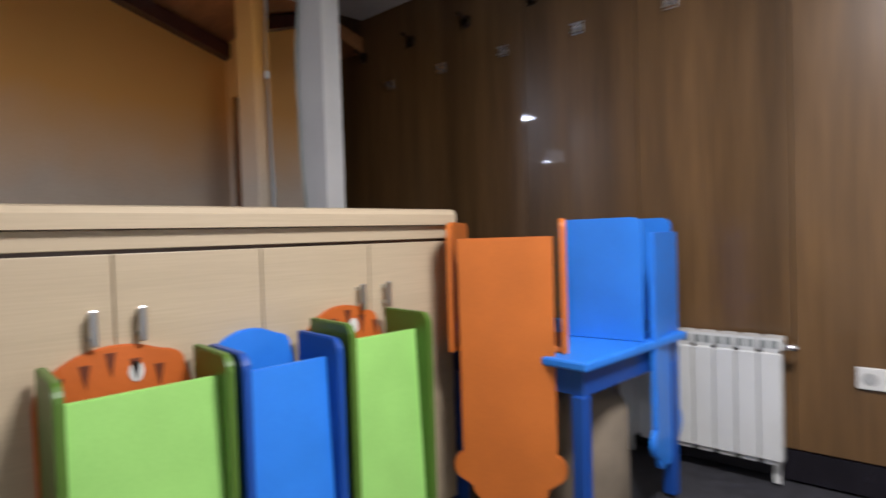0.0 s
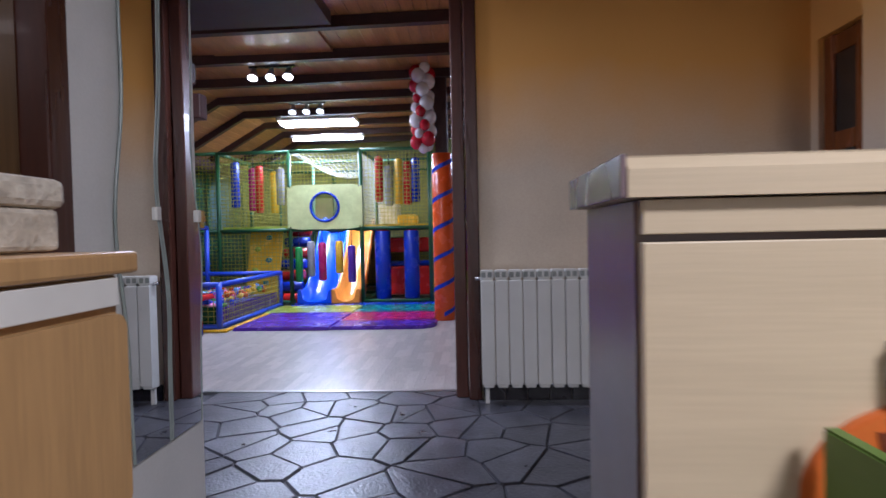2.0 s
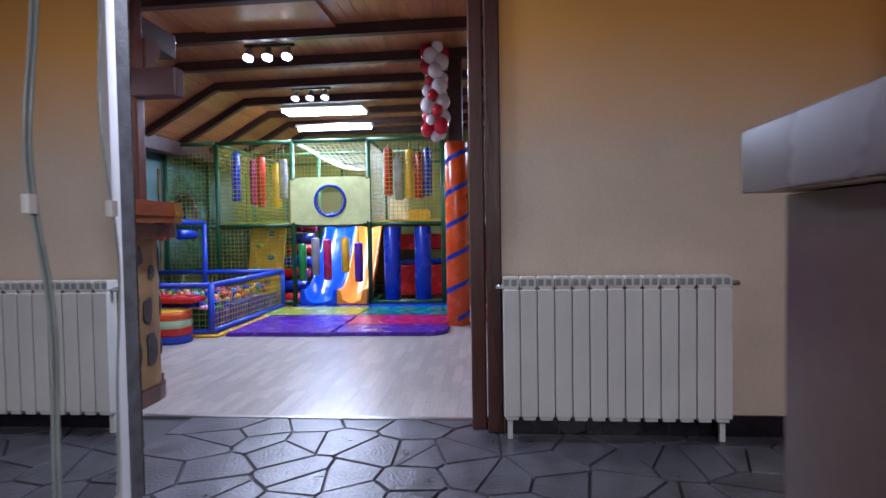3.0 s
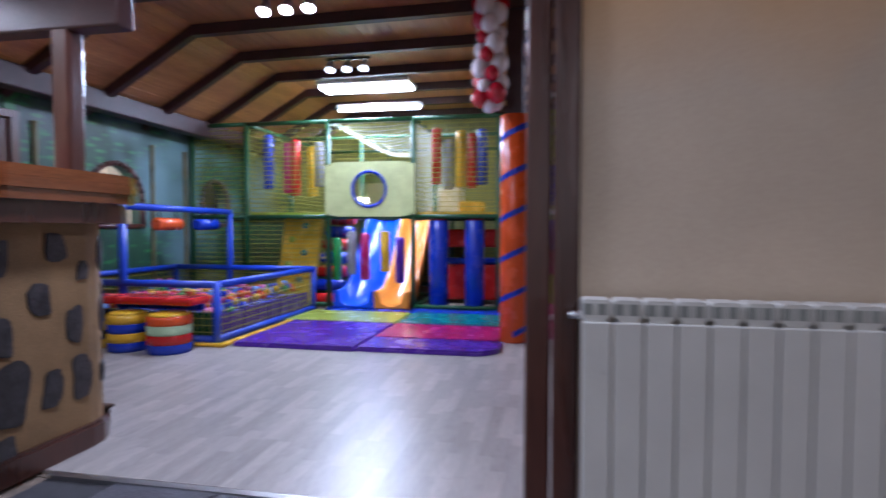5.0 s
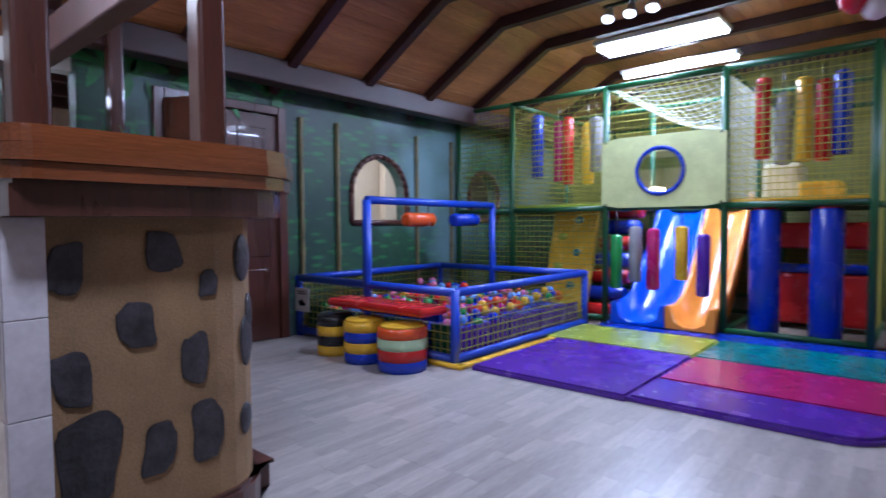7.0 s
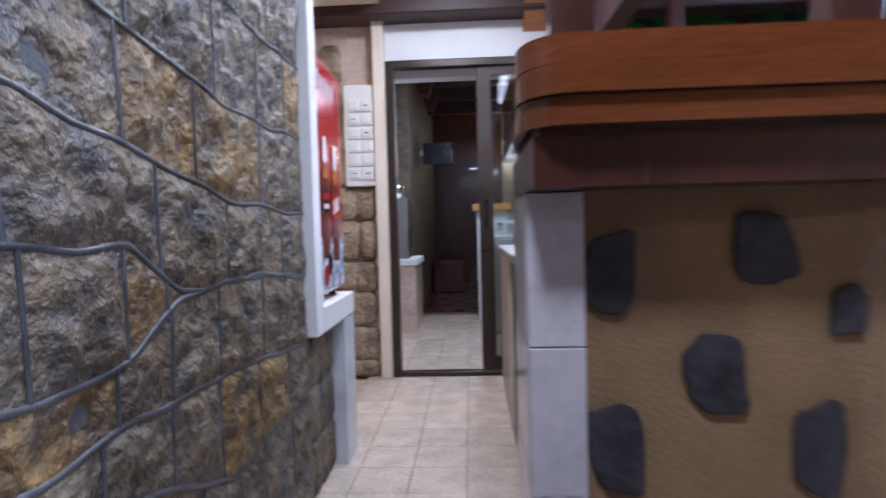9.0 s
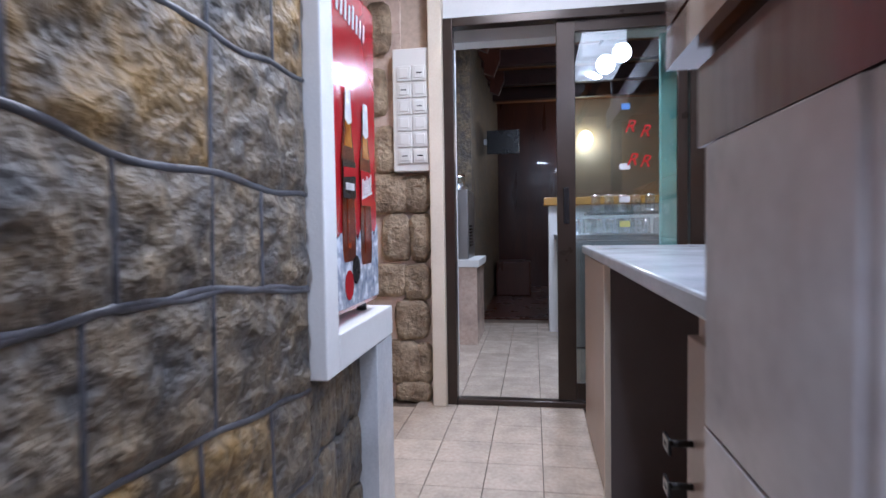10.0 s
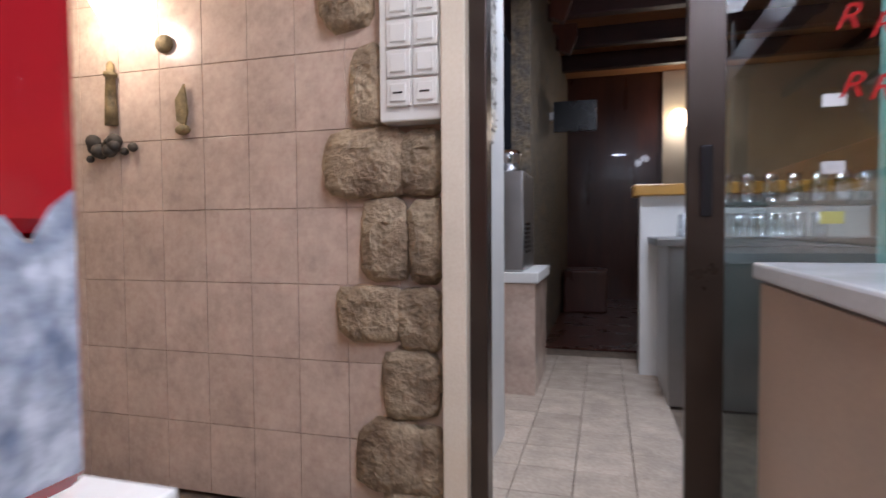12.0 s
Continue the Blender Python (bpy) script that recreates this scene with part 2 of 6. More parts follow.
SLIDEBLUE = vinyl("blue_slide_plastic", (0.015, 0.075, 0.6), 0.12)
GREENPIPE = vinyl("green_padded_pipe", (0.012, 0.085, 0.025), 0.4)
BLUEPIPE = vinyl("blue_padded_pipe", (0.015, 0.06, 0.5), 0.35)
NET = material("olive_net_cord", (0.36, 0.34, 0.05), 0.8, vary=0.1, scale=12)
NETPALE = material("pale_net_cord", (0.45, 0.46, 0.36), 0.8, vary=0.1, scale=12)
TUBE = glow("lit_tube", (0.85, 0.92, 1.0), 26)
BULB = glow("lit_bulb", (0.95, 0.97, 1.0), 30)
WARMBULB = glow("lit_warm_bulb", (1.0, 0.8, 0.5), 14)
PANE = glass("clear_pane")
SKYWHITE = glow("bright_outside", (0.95, 0.97, 1.0), 3.0)

# ---- mesh helpers ----


def box(bm, x0, x1, y0, y1, z0, z1, m=None, bevel=0.0):
    vs = [bm.verts.new(p) for p in ((x0, y0, z0), (x1, y0, z0), (x1, y1, z0), (x0, y1, z0), (x0, y0, z1), (x1, y0, z1), (x1, y1, z1), (x0, y1, z1))]
    fs = [bm.faces.new([vs[i] for i in q]) for q in ((3, 2, 1, 0), (4, 5, 6, 7), (0, 1, 5, 4), (1, 2, 6, 5), (2, 3, 7, 6), (3, 0, 4, 7))]
    if bevel > 0:
        es = list({e for f in fs for e in f.edges})
        out = bmesh.ops.bevel(bm, geom=es, offset=bevel, segments=2, affect="EDGES", profile=0.5)
        vs = list({v for f in out["faces"] for v in f.verts} | {v for v in vs if v.is_valid})
    if m is not None:
        bmesh.ops.transform(bm, matrix=m, verts=[v for v in vs if v.is_valid])
    return bm


def cyl(bm, a, b, r, seg=12, r2=None, caps=True):
    a, b = Vector(a), Vector(b)
    r2 = r if r2 is None else r2
    q = (b - a).to_track_quat("Z", "Y")
    ring = []
    for p, rr in ((a, r), (b, r2)):
        ring.append([bm.verts.new(p + q @ Vector((rr * math.cos(2 * math.pi * i / seg), rr * math.sin(2 * math.pi * i / seg), 0))) for i in range(seg)])
    for i in range(seg):
        j = (i + 1) % seg
        f = bm.faces.new((ring[0][i], ring[0][j], ring[1][j], ring[1][i]))
        f.smooth = True
    if caps:
        bm.faces.new(ring[0][::-1])
        bm.faces.new(ring[1])
    return bm


def lathe(bm, axis_a, axis_b, profile, seg=16):
    """profile: (share of the way from a to b, radius)."""
    a, b = Vector(axis_a), Vector(axis_b)
    q = (b - a).to_track_quat("Z", "Y")
    rings = []
    for s, r in profile:
        c = a.lerp(b, s)
        rings.append([bm.verts.new(c + q @ Vector((r * math.cos(2 * math.pi * i / seg), r * math.sin(2 * math.pi * i / seg), 0))) for i in range(seg)])
    for r0, r1 in zip(rings, rings[1:]):
        for i in range(seg):
            j = (i + 1) % seg
            bm.faces.new((r0[i], r0[j], r1[j], r1[i])).smooth = True
    bm.faces.new(rings[0][::-1])
    bm.faces.new(rings[-1])
    return bm


def ball(bm, c, r, sx=1, sy=1, sz=1, seg=12):
    out = bmesh.ops.create_uvsphere(bm, u_segments=seg, v_segments=max(6, seg // 2 + 2), radius=r)
    bmesh.ops.transform(bm, matrix=Matrix.Translation(c) @ Matrix.Diagonal((sx, sy, sz, 1)), verts=out["verts"])
    for f in {f for v in out["verts"] for f in v.link_faces}:
        f.smooth = True
    return bm


def slab(bm, pts, m, thick, bevel=0.0):
    """A flat outline (x, y) pushed out by thick along +z, then placed by the matrix m."""
    vs = [bm.verts.new((x, y, 0)) for x, y in pts]
    f = bm.faces.new(vs)
    if f.normal.z < 0 or sum(a[0] * b[1] - b[0] * a[1] for a, b in zip(pts, pts[1:] + pts[:1])) < 0:
        f.normal_flip()
    ext = bmesh.ops.extrude_face_region(bm, geom=[f])
    up = [v for v in ext["geom"] if isinstance(v, bmesh.types.BMVert)]
    bmesh.ops.translate(bm, vec=(0, 0, thick), verts=up)
    bm.faces.ensure_lookup_table()
    f.normal_flip()
    allv = vs + up
    if bevel > 0:
        es = [e for e in {e for v in up for e in v.link_edges} if all(v in up for v in e.verts)]
        out = bmesh.ops.bevel(bm, geom=es, offset=bevel, segments=2, affect="EDGES")
        allv = [v for v in allv if v.is_valid] + list({v for g in out["faces"] for v in g.verts})
    bmesh.ops.transform(bm, matrix=m, verts=list({v for v in allv if v.is_valid}))
    return bm


def rounded(w, h, r, n=5, corners=(1, 1, 1, 1)):
    """Outline of a w by h rectangle from (0, 0), corners rounded: bottom left, bottom right, top right, top left."""
    pts = []
    for (cx, cy, a0), on in zip(((r, r, 180), (w - r, r, 270), (w - r, h - r, 0), (r, h - r, 90)), corners):
        if on:
            pts += [(cx + r * math.cos(radians(a0 + 90 * i / n)), cy + r * math.sin(radians(a0 + 90 * i / n))) for i in range(n + 1)]
        else:
            pts.append(((0, 0), (w, 0), (w, h), (0, h))[(a0 // 90 + 2) % 4])
    return pts


def mesh_of(bm, name, mat, fix=True):
    if fix:
        bmesh.ops.recalc_face_normals(bm, faces=bm.faces)
    data = bpy.data.meshes.new(name)
    bm.to_mesh(data)
    bm.free()
    data.materials.append(mat)
    return data


def part(name, bm, mat, parent=None, label=""):
    ob = new(name, mesh_of(bm, name, mat))
    ob.parent = parent
    if label:
        ob["label"] = label
    return ob


def structure(name, bm, mat, label, category=""):
    return tagged(part(name, bm, mat), label, category or name.split("_")[0], kind="structure")


def empty(name, label, category, group="", at=(0, 0, 0)):
    ob = new(name)
    ob.location = at
    ob.empty_display_size = 0.05
    return tagged(ob, label, category, group)


def B():
    return bmesh.new()


ALONG_X = Matrix(((1, 0, 0, 0), (0, 0, -1, 0), (0, 1, 0, 0), (0, 0, 0, 1)))   # outline x, y -> world x, z; thickness towards -y
ALONG_Y = Matrix(((0, 0, 1, 0), (1, 0, 0, 0), (0, 1, 0, 0), (0, 0, 0, 1)))    # outline x, y -> world y, z; thickness towards +x


def at(x, y, z, m=None):
    return Matrix.Translation((x, y, z)) @ (m if m is not None else Matrix())

# ---- structure: entrance hall ----
floor_hall = structure("floor_hall", box(B(), -3.81, 2.2, -0.45, 4.0, -0.1, -0.012), GROUT, "dark grouted bed of the crazy paving floor", "floor")
wall = B()
box(wall, -3.8, -3.63, 0.7, 4.0, 0, 3.2)
box(wall, -3.8, -3.63, -0.9, 0.7, 2.75, 3.2)
structure("wall_west", wall, PAINT, "cream painted wall with an orange band near the roof", "wall")
jamb = B()
box(jamb, -3.83, -3.66, 0.545, 0.62, 0, 2.75, bevel=0.008)
box(jamb, -3.81, -3.61, 0.625, 0.7, 0, 2.75, bevel=0.008)
structure("door_frame", jamb, DARKWOOD, "dark stained wooden post framing the wide opening", "door frame")
side = B()
box(side, -2.2, -1.58, -0.43, -0.29, 0, 3.2)
box(side, -0.75, 2.2, -0.43, -0.29, 0, 3.2)
box(side, -1.58, -0.75, -0.43, -0.29, 2.1, 3.2)
structure("wall_south", side, WHITE, "white painted partition wall with wavy mirrors", "wall")
diag = B()
slab(diag, [(-2.2, -0.43), (-2.2, -0.3), (-2.93, -0.765), (-2.83, -0.8)], at(0, 0, 0), 3.2)
structure("wall_return", diag, WHITE, "white plastered wall return beside the passage", "wall")
d = empty("door_brown", "brown veneered door with a wooden frame in the white wall", "door", at=(-1.2, -0.36, 0))
d["kind"] = "structure"


def child(name, bm, mat, parent, label=""):
    """A part given in world places, under a parent that stands somewhere else."""
    ob = part(name, bm, mat, parent, label)
    ob.matrix_parent_inverse = parent.matrix_world.inverted() if parent.type != "EMPTY" else Matrix.Translation(parent.location).inverted()
    return ob


child("leaf", box(B(), -1.51, -0.82, -0.38, -0.34, 0, 2.04, bevel=0.004), BROWNPANEL, d)
fr = B()
box(fr, -1.58, -1.51, -0.4, -0.27, 0, 2.1, bevel=0.006)
box(fr, -0.82, -0.75, -0.4, -0.27, 0, 2.1, bevel=0.006)
box(fr, -1.51, -0.82, -0.4, -0.27, 2.04, 2.1, bevel=0.006)
child("door_frame", fr, DARKWOOD, d)
back = B()
box(back, 2.2, 2.35, -0.43, 4.0, 0, 3.2)
structure("wall_east", back, WHITE, "plain white wall behind the hall", "wall")
# panelled cloakroom wall, slightly out of square
PW = pose(-0.3, 3.38, 0, 0, 0, 5.5)
north = B()
box(north, -3.6, 3.0, 0.02, 0.15, 0, 3.2, PW)
wall_north = structure("wall_north", north, BROWNPANEL, "brown veneer panelled wall with coat hooks", "wall")
x = -3.55
while x < 2.4:
    panel = part("panel", box(B(), x + 0.002, x + 0.598, 0.0, 0.02, 0.12, 3.0, PW), BROWNPANEL, wall_north)
    x += 0.6
structure("baseboard", box(B(), -3.4, 2.4, -0.012, 0.019, 0, 0.115, PW), BLACKTILE, "black tiled skirting under the brown panelling", "baseboard")
skirt = B()
for i in range(22):
    box(skirt, -3.628, -3.615, 0.71 + i * 0.13, 0.837 + i * 0.13, 0, 0.1, bevel=0.002)
structure("baseboard_west", skirt, BLACKTILE, "black tile skirting below the radiator", "baseboard")
# far end of the hall: door wall, orange post, partition with mirror
endw = B()
box(endw, -3.63, -3.56, 2.6, 2.72, 0, 2.6)
box(endw, -2.98, -2.62, 2.6, 2.72, 0, 2.6)
box(endw, -3.56, -2.98, 2.6, 2.72, 2.03, 2.6)
structure("wall_end", endw, PAINT, "orange and cream wall round a glazed door", "wall")
gd = empty("glazed_door", "orange-brown wooden door with small glass panes", "door", at=(-3.3, 2.66, 0))
gd["kind"] = "structure"
lf = B()
for a, b in ((-3.56, -3.48), (-3.3, -3.24), (-3.06, -2.98)):
    box(lf, a, b, 2.63, 2.67, 0, 2.03, bevel=0.004)
for z in (0, 0.55, 1.0, 1.4, 1.92):
    box(lf, -3.48, -3.06, 2.634, 2.666, z, z + 0.1, bevel=0.004)
box(lf, -3.48, -3.06, 2.64, 2.66, 0.1, 0.55)
child("leaf", lf, material("orange_varnished_wood", (0.26, 0.075, 0.02), 0.25, vary=0.2, scale=5, grain=0.3, stretch=(2, 2, 0.2)), gd)
for a, b in ((-3.48, -3.3), (-3.24, -3.06)):
    for z0, z1 in ((0.65, 1.0), (1.1, 1.4), (1.5, 1.92)):
        child("pane", box(B(), a, b, 2.646, 2.654, z0, z1), material("dim_glass", (0.05, 0.04, 0.035), 0.08, vary=0.1), gd)
structure("column", box(B(), -2.76, -2.53, 2.3, 2.44, 0, 2.6, bevel=0.01), PAINT, "orange painted square column", "column")
structure("partition", box(B(), -2.5, -1.93, 2.36, 2.46, 0, 2.6), WHITE, "white partition carrying a wavy mirror", "wall")
roof = B()
pts = [(0.5, 3.13), (4.0, 1.95), (4.0, 2.05), (0.5, 3.23)]
slab(roof, [(y, z) for y, z in pts], at(-3.7, 0, 0, ALONG_Y), 1.0)
structure("ceiling_slope", roof, CEILWOOD, "sloping boarded wooden ceiling over the hall", "ceiling")
structure("ceiling_hall", box(B(), -2.7, 2.3, -0.45, 4.0, 2.45, 2.55), WHITE, "flat white ceiling of the hall", "ceiling")
structure("ceiling_hall_upper", box(B(), -3.8, -2.2, -1.1, 0.75, 2.95, 3.05), CEILWOOD, "boarded ceiling over the wide opening", "ceiling")
rb = B()
slab(rb, [(0.55, 3.0), (2.62, 2.3), (2.62, 2.4), (0.55, 3.1)], at(-3.63, 0, 0, ALONG_Y), 0.09)
structure("beam_slope", rb, DARKWOOD, "dark sloping wooden beam along the orange wall", "beam")

# ---- structure: playroom ----
structure("floor_play", box(B(), -11.2, -3.81, -4.0, 4.0, -0.1, -0.012), JOINT, "bed under the grey laminate floor", "floor")
mw = B()
box(mw, -4.93, -4.45, -4.0, -3.85, 0, 2.7)
box(mw, -11.2, -5.97, -4.0, -3.85, 0, 0.98)
box(mw, -6.72, -5.97, -4.0, -3.85, 0.98, 2.7)
box(mw, -8.55, -7.47, -4.0, -3.85, 0.98, 2.7)
box(mw, -11.2, -9.15, -4.0, -3.85, 0.98, 2.7)
box(mw, -5.97, -4.93, -4.0, -3.85, 1.95, 2.7)


def arch_top(bm, x0, x1, z0, z1, y0, y1, top):
    """Masonry above a round-headed opening."""
    c, r, n = (x0 + x1) / 2, (x1 - x0) / 2, 12
    spring = z1 - r
    for i in range(n):
        a, b = math.pi * i / n, math.pi * (i + 1) / n
        xa, za, xb, zb = c + r * math.cos(a), spring + r * math.sin(a), c + r * math.cos(b), spring + r * math.sin(b)
        slab(bm, [(xb, zb), (xa, za), (xa, top), (xb, top)], at(0, y1, 0, ALONG_X), y1 - y0)


arch_top(mw, -7.47, -6.72, 0.98, 1.64, -4.0, -3.85, 2.7)
arch_top(mw, -9.15, -8.55, 1.0, 1.6, -4.0, -3.85, 2.7)
structure("wall_mural", mw, MURAL, "wall painted as a dark green jungle mural", "wall")
structure("wall_back", box(B(), -11.35, -11.2, -4.0, 4.0, 0, 3.2), material("olive_wall", (0.25, 0.25, 0.07), 0.6, vary=0.2, scale=2), "olive painted wall behind the play frame", "wall")
structure("wall_play_north", box(B(), -11.2, -3.8, 4.0, 4.15, 0, 3.2), PAINT, "cream wall closing the playroom", "wall")
structure("wall_play_east", box(B(), -3.63, -3.5, 4.0, 4.15, 0, 3.2), PAINT, "short end of the cream wall", "wall")
cl = B()
z0s = (-3.95, 2.1), (-2.65, 2.84), (4.05, 2.92)
for (ya, za), (yb, zb) in zip(z0s, z0s[1:]):
    n = max(1, round(math.hypot(yb - ya, zb - za) / 0.11))
    for i in range(n):
        a, b = i / n, (i + 1) / n - 0.05 / n
        pa, pb = (ya + (yb - ya) * a, za + (zb - za) * a), (ya + (yb - ya) * b, za + (zb - za) * b)
        slab(cl, [pa, pb, (pb[0], pb[1] + 0.03), (pa[0], pa[1] + 0.03)], at(-11.2, 0, 0, ALONG_Y), 7.4)
    slab(cl, [(ya, za + 0.02), (yb, zb + 0.02), (yb, zb + 0.1), (ya, za + 0.1)], at(-11.2, 0, 0, ALONG_Y), 7.4)
structure("ceiling_play", cl, CEILWOOD, "varnished pine board ceiling of the playroom", "ceiling")
for i in range(9):
    xx = -4.25 - 0.82 * i
    rf = B()
    for (ya, za), (yb, zb) in zip(z0s, z0s[1:]):
        slab(rf, [(ya, za - 0.1), (yb, zb - 0.1), (yb, zb - 0.004), (ya, za - 0.004)], at(xx - 0.04, 0, 0, ALONG_Y), 0.08)
    tagged(part("rafter", rf, BEAMWOOD), "dark stained rafter under the pine boards", "rafter", "rafters of the playroom", "structure")
structure("beam_wall", box(B(), -11.2, -4.1, -3.72, -3.56, 2.08, 2.27, bevel=0.012), BEAMWOOD, "dark wooden wall plate under the rafters", "beam")

# ---- structure: passage and bar kitchen ----
structure("floor_passage", box(B(), -4.5, -0.9, -9.6, -0.9, -0.1, -0.016), JOINT, "joint bed of the beige floor tiles", "floor")
sw = B()
box(sw, -2.905, -2.2, -2.222, -0.7, 0, 3.0)
box(sw, -2.885, -2.35, -2.608, -2.223, 0, 0.583)
wall_stone = structure("wall_stone", sw, MORTAR, "field stone wall with raised grey mortar joints", "wall")
alc = B()
box(alc, -2.88, -0.9, -4.1, -3.97, 0, 2.4)
wall_tile = structure("wall_tile", alc, WALLJOINT, "pinkish tiled wall of the alcove", "wall")
structure("wall_alcove_east", box(B(), -1.0, -0.88, -3.97, -2.2, 0, 2.4), CREAM, "plain wall closing the alcove", "wall")
structure("wall_alcove_back", box(B(), -2.2, -0.88, -2.2, -2.08, 0, 2.4), CREAM, "plain wall closing the alcove", "wall")
structure("wall_over_door", box(B(), -4.9, -2.88, -4.05, -3.93, 1.97, 2.19), WHITE, "white wall strip above the sliding door", "wall")
structure("ceiling_alcove", box(B(), -2.95, -0.88, -4.05, -2.15, 2.25, 2.35), CREAM, "cream ceiling of the alcove", "ceiling")
structure("ceiling_passage", box(B(), -4.6, -2.2, -4.2, -0.4, 2.62, 2.72), BEAMWOOD, "dark boarded ceiling over the bar", "ceiling")
structure("beam_cross", box(B(), -4.6, -2.2, -3.95, -3.75, 2.19, 2.34, bevel=0.01), BEAMWOOD, "dark cross beam above the sliding door", "beam")
pil = B()
box(pil, -2.95, -2.88, -3.98, -3.86, 0, 2.25, bevel=0.006)
structure("jamb_cream", pil, CREAM, "cream plastered door jamb", "door frame")
# room behind the sliding door
bk = B()
box(bk, -2.9, -2.75, -4.75, -4.1, 0, 2.5)
structure("wall_back_west", bk, WHITE, "white wall beyond the sliding door", "wall")
bk = B()
box(bk, -2.87, -2.75, -9.6, -5.9, 0, 2.7)
structure("wall_back_stone", bk, STONE, "rough stone wall of the dark back room", "wall")
structure("wall_back_niche", box(B(), -2.6, -2.48, -6.0, -4.6, 0, 2.7), WALLTILE, "tiled niche behind the coffee machine", "wall")
structure("wall_back_end", box(B(), -6.6, -2.5, -9.75, -9.6, 0, 3.0), DARKWOOD, "dark wooden end wall of the back room", "wall")
structure("wall_back_south", box(B(), -6.75, -6.6, -9.6, -4.0, 0, 3.0), CREAM, "cream wall of the back room", "wall")
structure("wall_back_north", box(B(), -6.6, -4.6, -4.12, -4.02, 0, 3.0), CREAM, "wall between back room and playroom", "wall")
structure("ceiling_back", box(B(), -6.75, -2.4, -9.75, -4.06, 2.75, 2.85), CEILWOOD, "pine board ceiling of the back room", "ceiling")
structure("floor_back", box(B(), -6.7, -4.5, -9.7, -4.0, -0.1, -0.01), FLOORTILE, "tiled floor of the back room", "floor")
for i in range(6):
    tagged(part("beam", box(B(), -6.6, -2.75, -4.7 - i * 0.8, -4.6 - i * 0.8, 2.58, 2.75, bevel=0.008), BEAMWOOD), "dark ceiling beam of the back room", "beam", "beams of the back room", "structure")

structure("floor_back_dark", box(B(), -4.5, -2.87, -9.6, -6.63, -0.012, 0.002), DARKWOOD, "dark wooden floor of the back room", "floor")
structure("wall_back_pale", box(B(), -6.6, -3.98, -9.6, -9.55, 0, 2.74), CREAM, "cream wall behind the lit sconce", "wall")

# ---- bar ----
bar = empty("bar_counter", "bar counter of ochre plaster with inset stones and varnished wooden top", "bar counter", at=(-4.1, -1.6, 0))


def bar_outline(grow, x0):
    r = 0.2 + grow
    pts = [(x0, -1.38 + grow), (-4.09, -1.38 + grow)]
    pts += [(-4.09 + r * math.cos(radians(a)), -1.58 + r * math.sin(radians(a))) for a in (108, 126, 144, 162, 180)]
    return pts


body = B()
slab(body, bar_outline(0, -3.56) + [(-4.29, -3.84), (-4.28, -3.84), (-4.28, -1.62), (-3.56, -1.62)], at(0, 0, 0), 1.0)
child("body", body, BARPLASTER, bar)
plinth = B()
slab(plinth, bar_outline(0.025, -3.6) + [(-4.355, -3.84), (-4.34, -3.84), (-4.34, -1.5), (-3.6, -1.5)], at(0, 0, 0), 0.1, bevel=0.012)
child("plinth", plinth, DARKWOOD, bar, "dark stained plinth")
under = B()
slab(under, bar_outline(0.11, -3.55) + [(-4.44, -3.84), (-4.275, -3.84), (-4.275, -1.66), (-3.55, -1.66)], at(0, 0, 0.985), 0.085, bevel=0.01)
child("under_top", under, DARKWOOD, bar, "dark wooden moulding under the top")
for i, (g, z) in enumerate(((0.145, 1.07), (0.155, 1.112), (0.15, 1.154))):
    tp = B()
    slab(tp, [(-3.53, -1.7)] + [(-3.61 + 0.08 * math.cos(radians(a)), -1.46 + g + 0.08 * math.sin(radians(a))) for a in (0, 15, 30, 45, 60, 75, 90)] + bar_outline(g, -3.66)[1:] + [(-4.33 - g, -3.84), (-4.262, -3.84), (-4.262, -1.7)], at(0, 0, z), 0.0415, bevel=0.004)
    child("top_board", tp, BARTOP, bar)
# inset stones on the plaster: place along the front, height, half width, half height
STONES = [(-3.684, 0.85, 0.05, 0.07), (-3.93, 0.883, 0.058, 0.062), (-4.063, 0.779, 0.034, 0.042), (-3.854, 0.678, 0.058, 0.068), (-4.018, 0.554, 0.05, 0.08),
          (-3.69, 0.557, 0.056, 0.078), (-3.725, 0.335, 0.09, 0.13), (-3.904, 0.306, 0.055, 0.08), (-4.05, 0.322, 0.058, 0.1), (-3.7, 0.13, 0.05, 0.05)]
for sx, sz, hw, hh in STONES:
    st = B()
    n = 22
    pts = []
    lean, p1, p2 = random.uniform(-0.14, 0.14), random.uniform(0, 6), random.uniform(0, 6)
    for k in range(n):
        a = 2 * math.pi * k / n
        q = 0.96 + 0.07 * math.sin(3 * a + p1) + 0.05 * math.sin(5 * a + p2) + random.uniform(-0.03, 0.03)
        ca, sa = math.cos(a), math.sin(a)
        u, v = 0.88 * hw * q * math.copysign(abs(ca) ** 0.62, ca), hh * q * math.copysign(abs(sa) ** 0.62, sa)
        pts.append((u + lean * v, v))
    slab(st, pts, at(sx, -1.377, sz, pose(0, 0, 0, 0, 0, 180) @ ALONG_X), 0.007, bevel=0.003)
    child("stone", st, BARSTONE, bar)
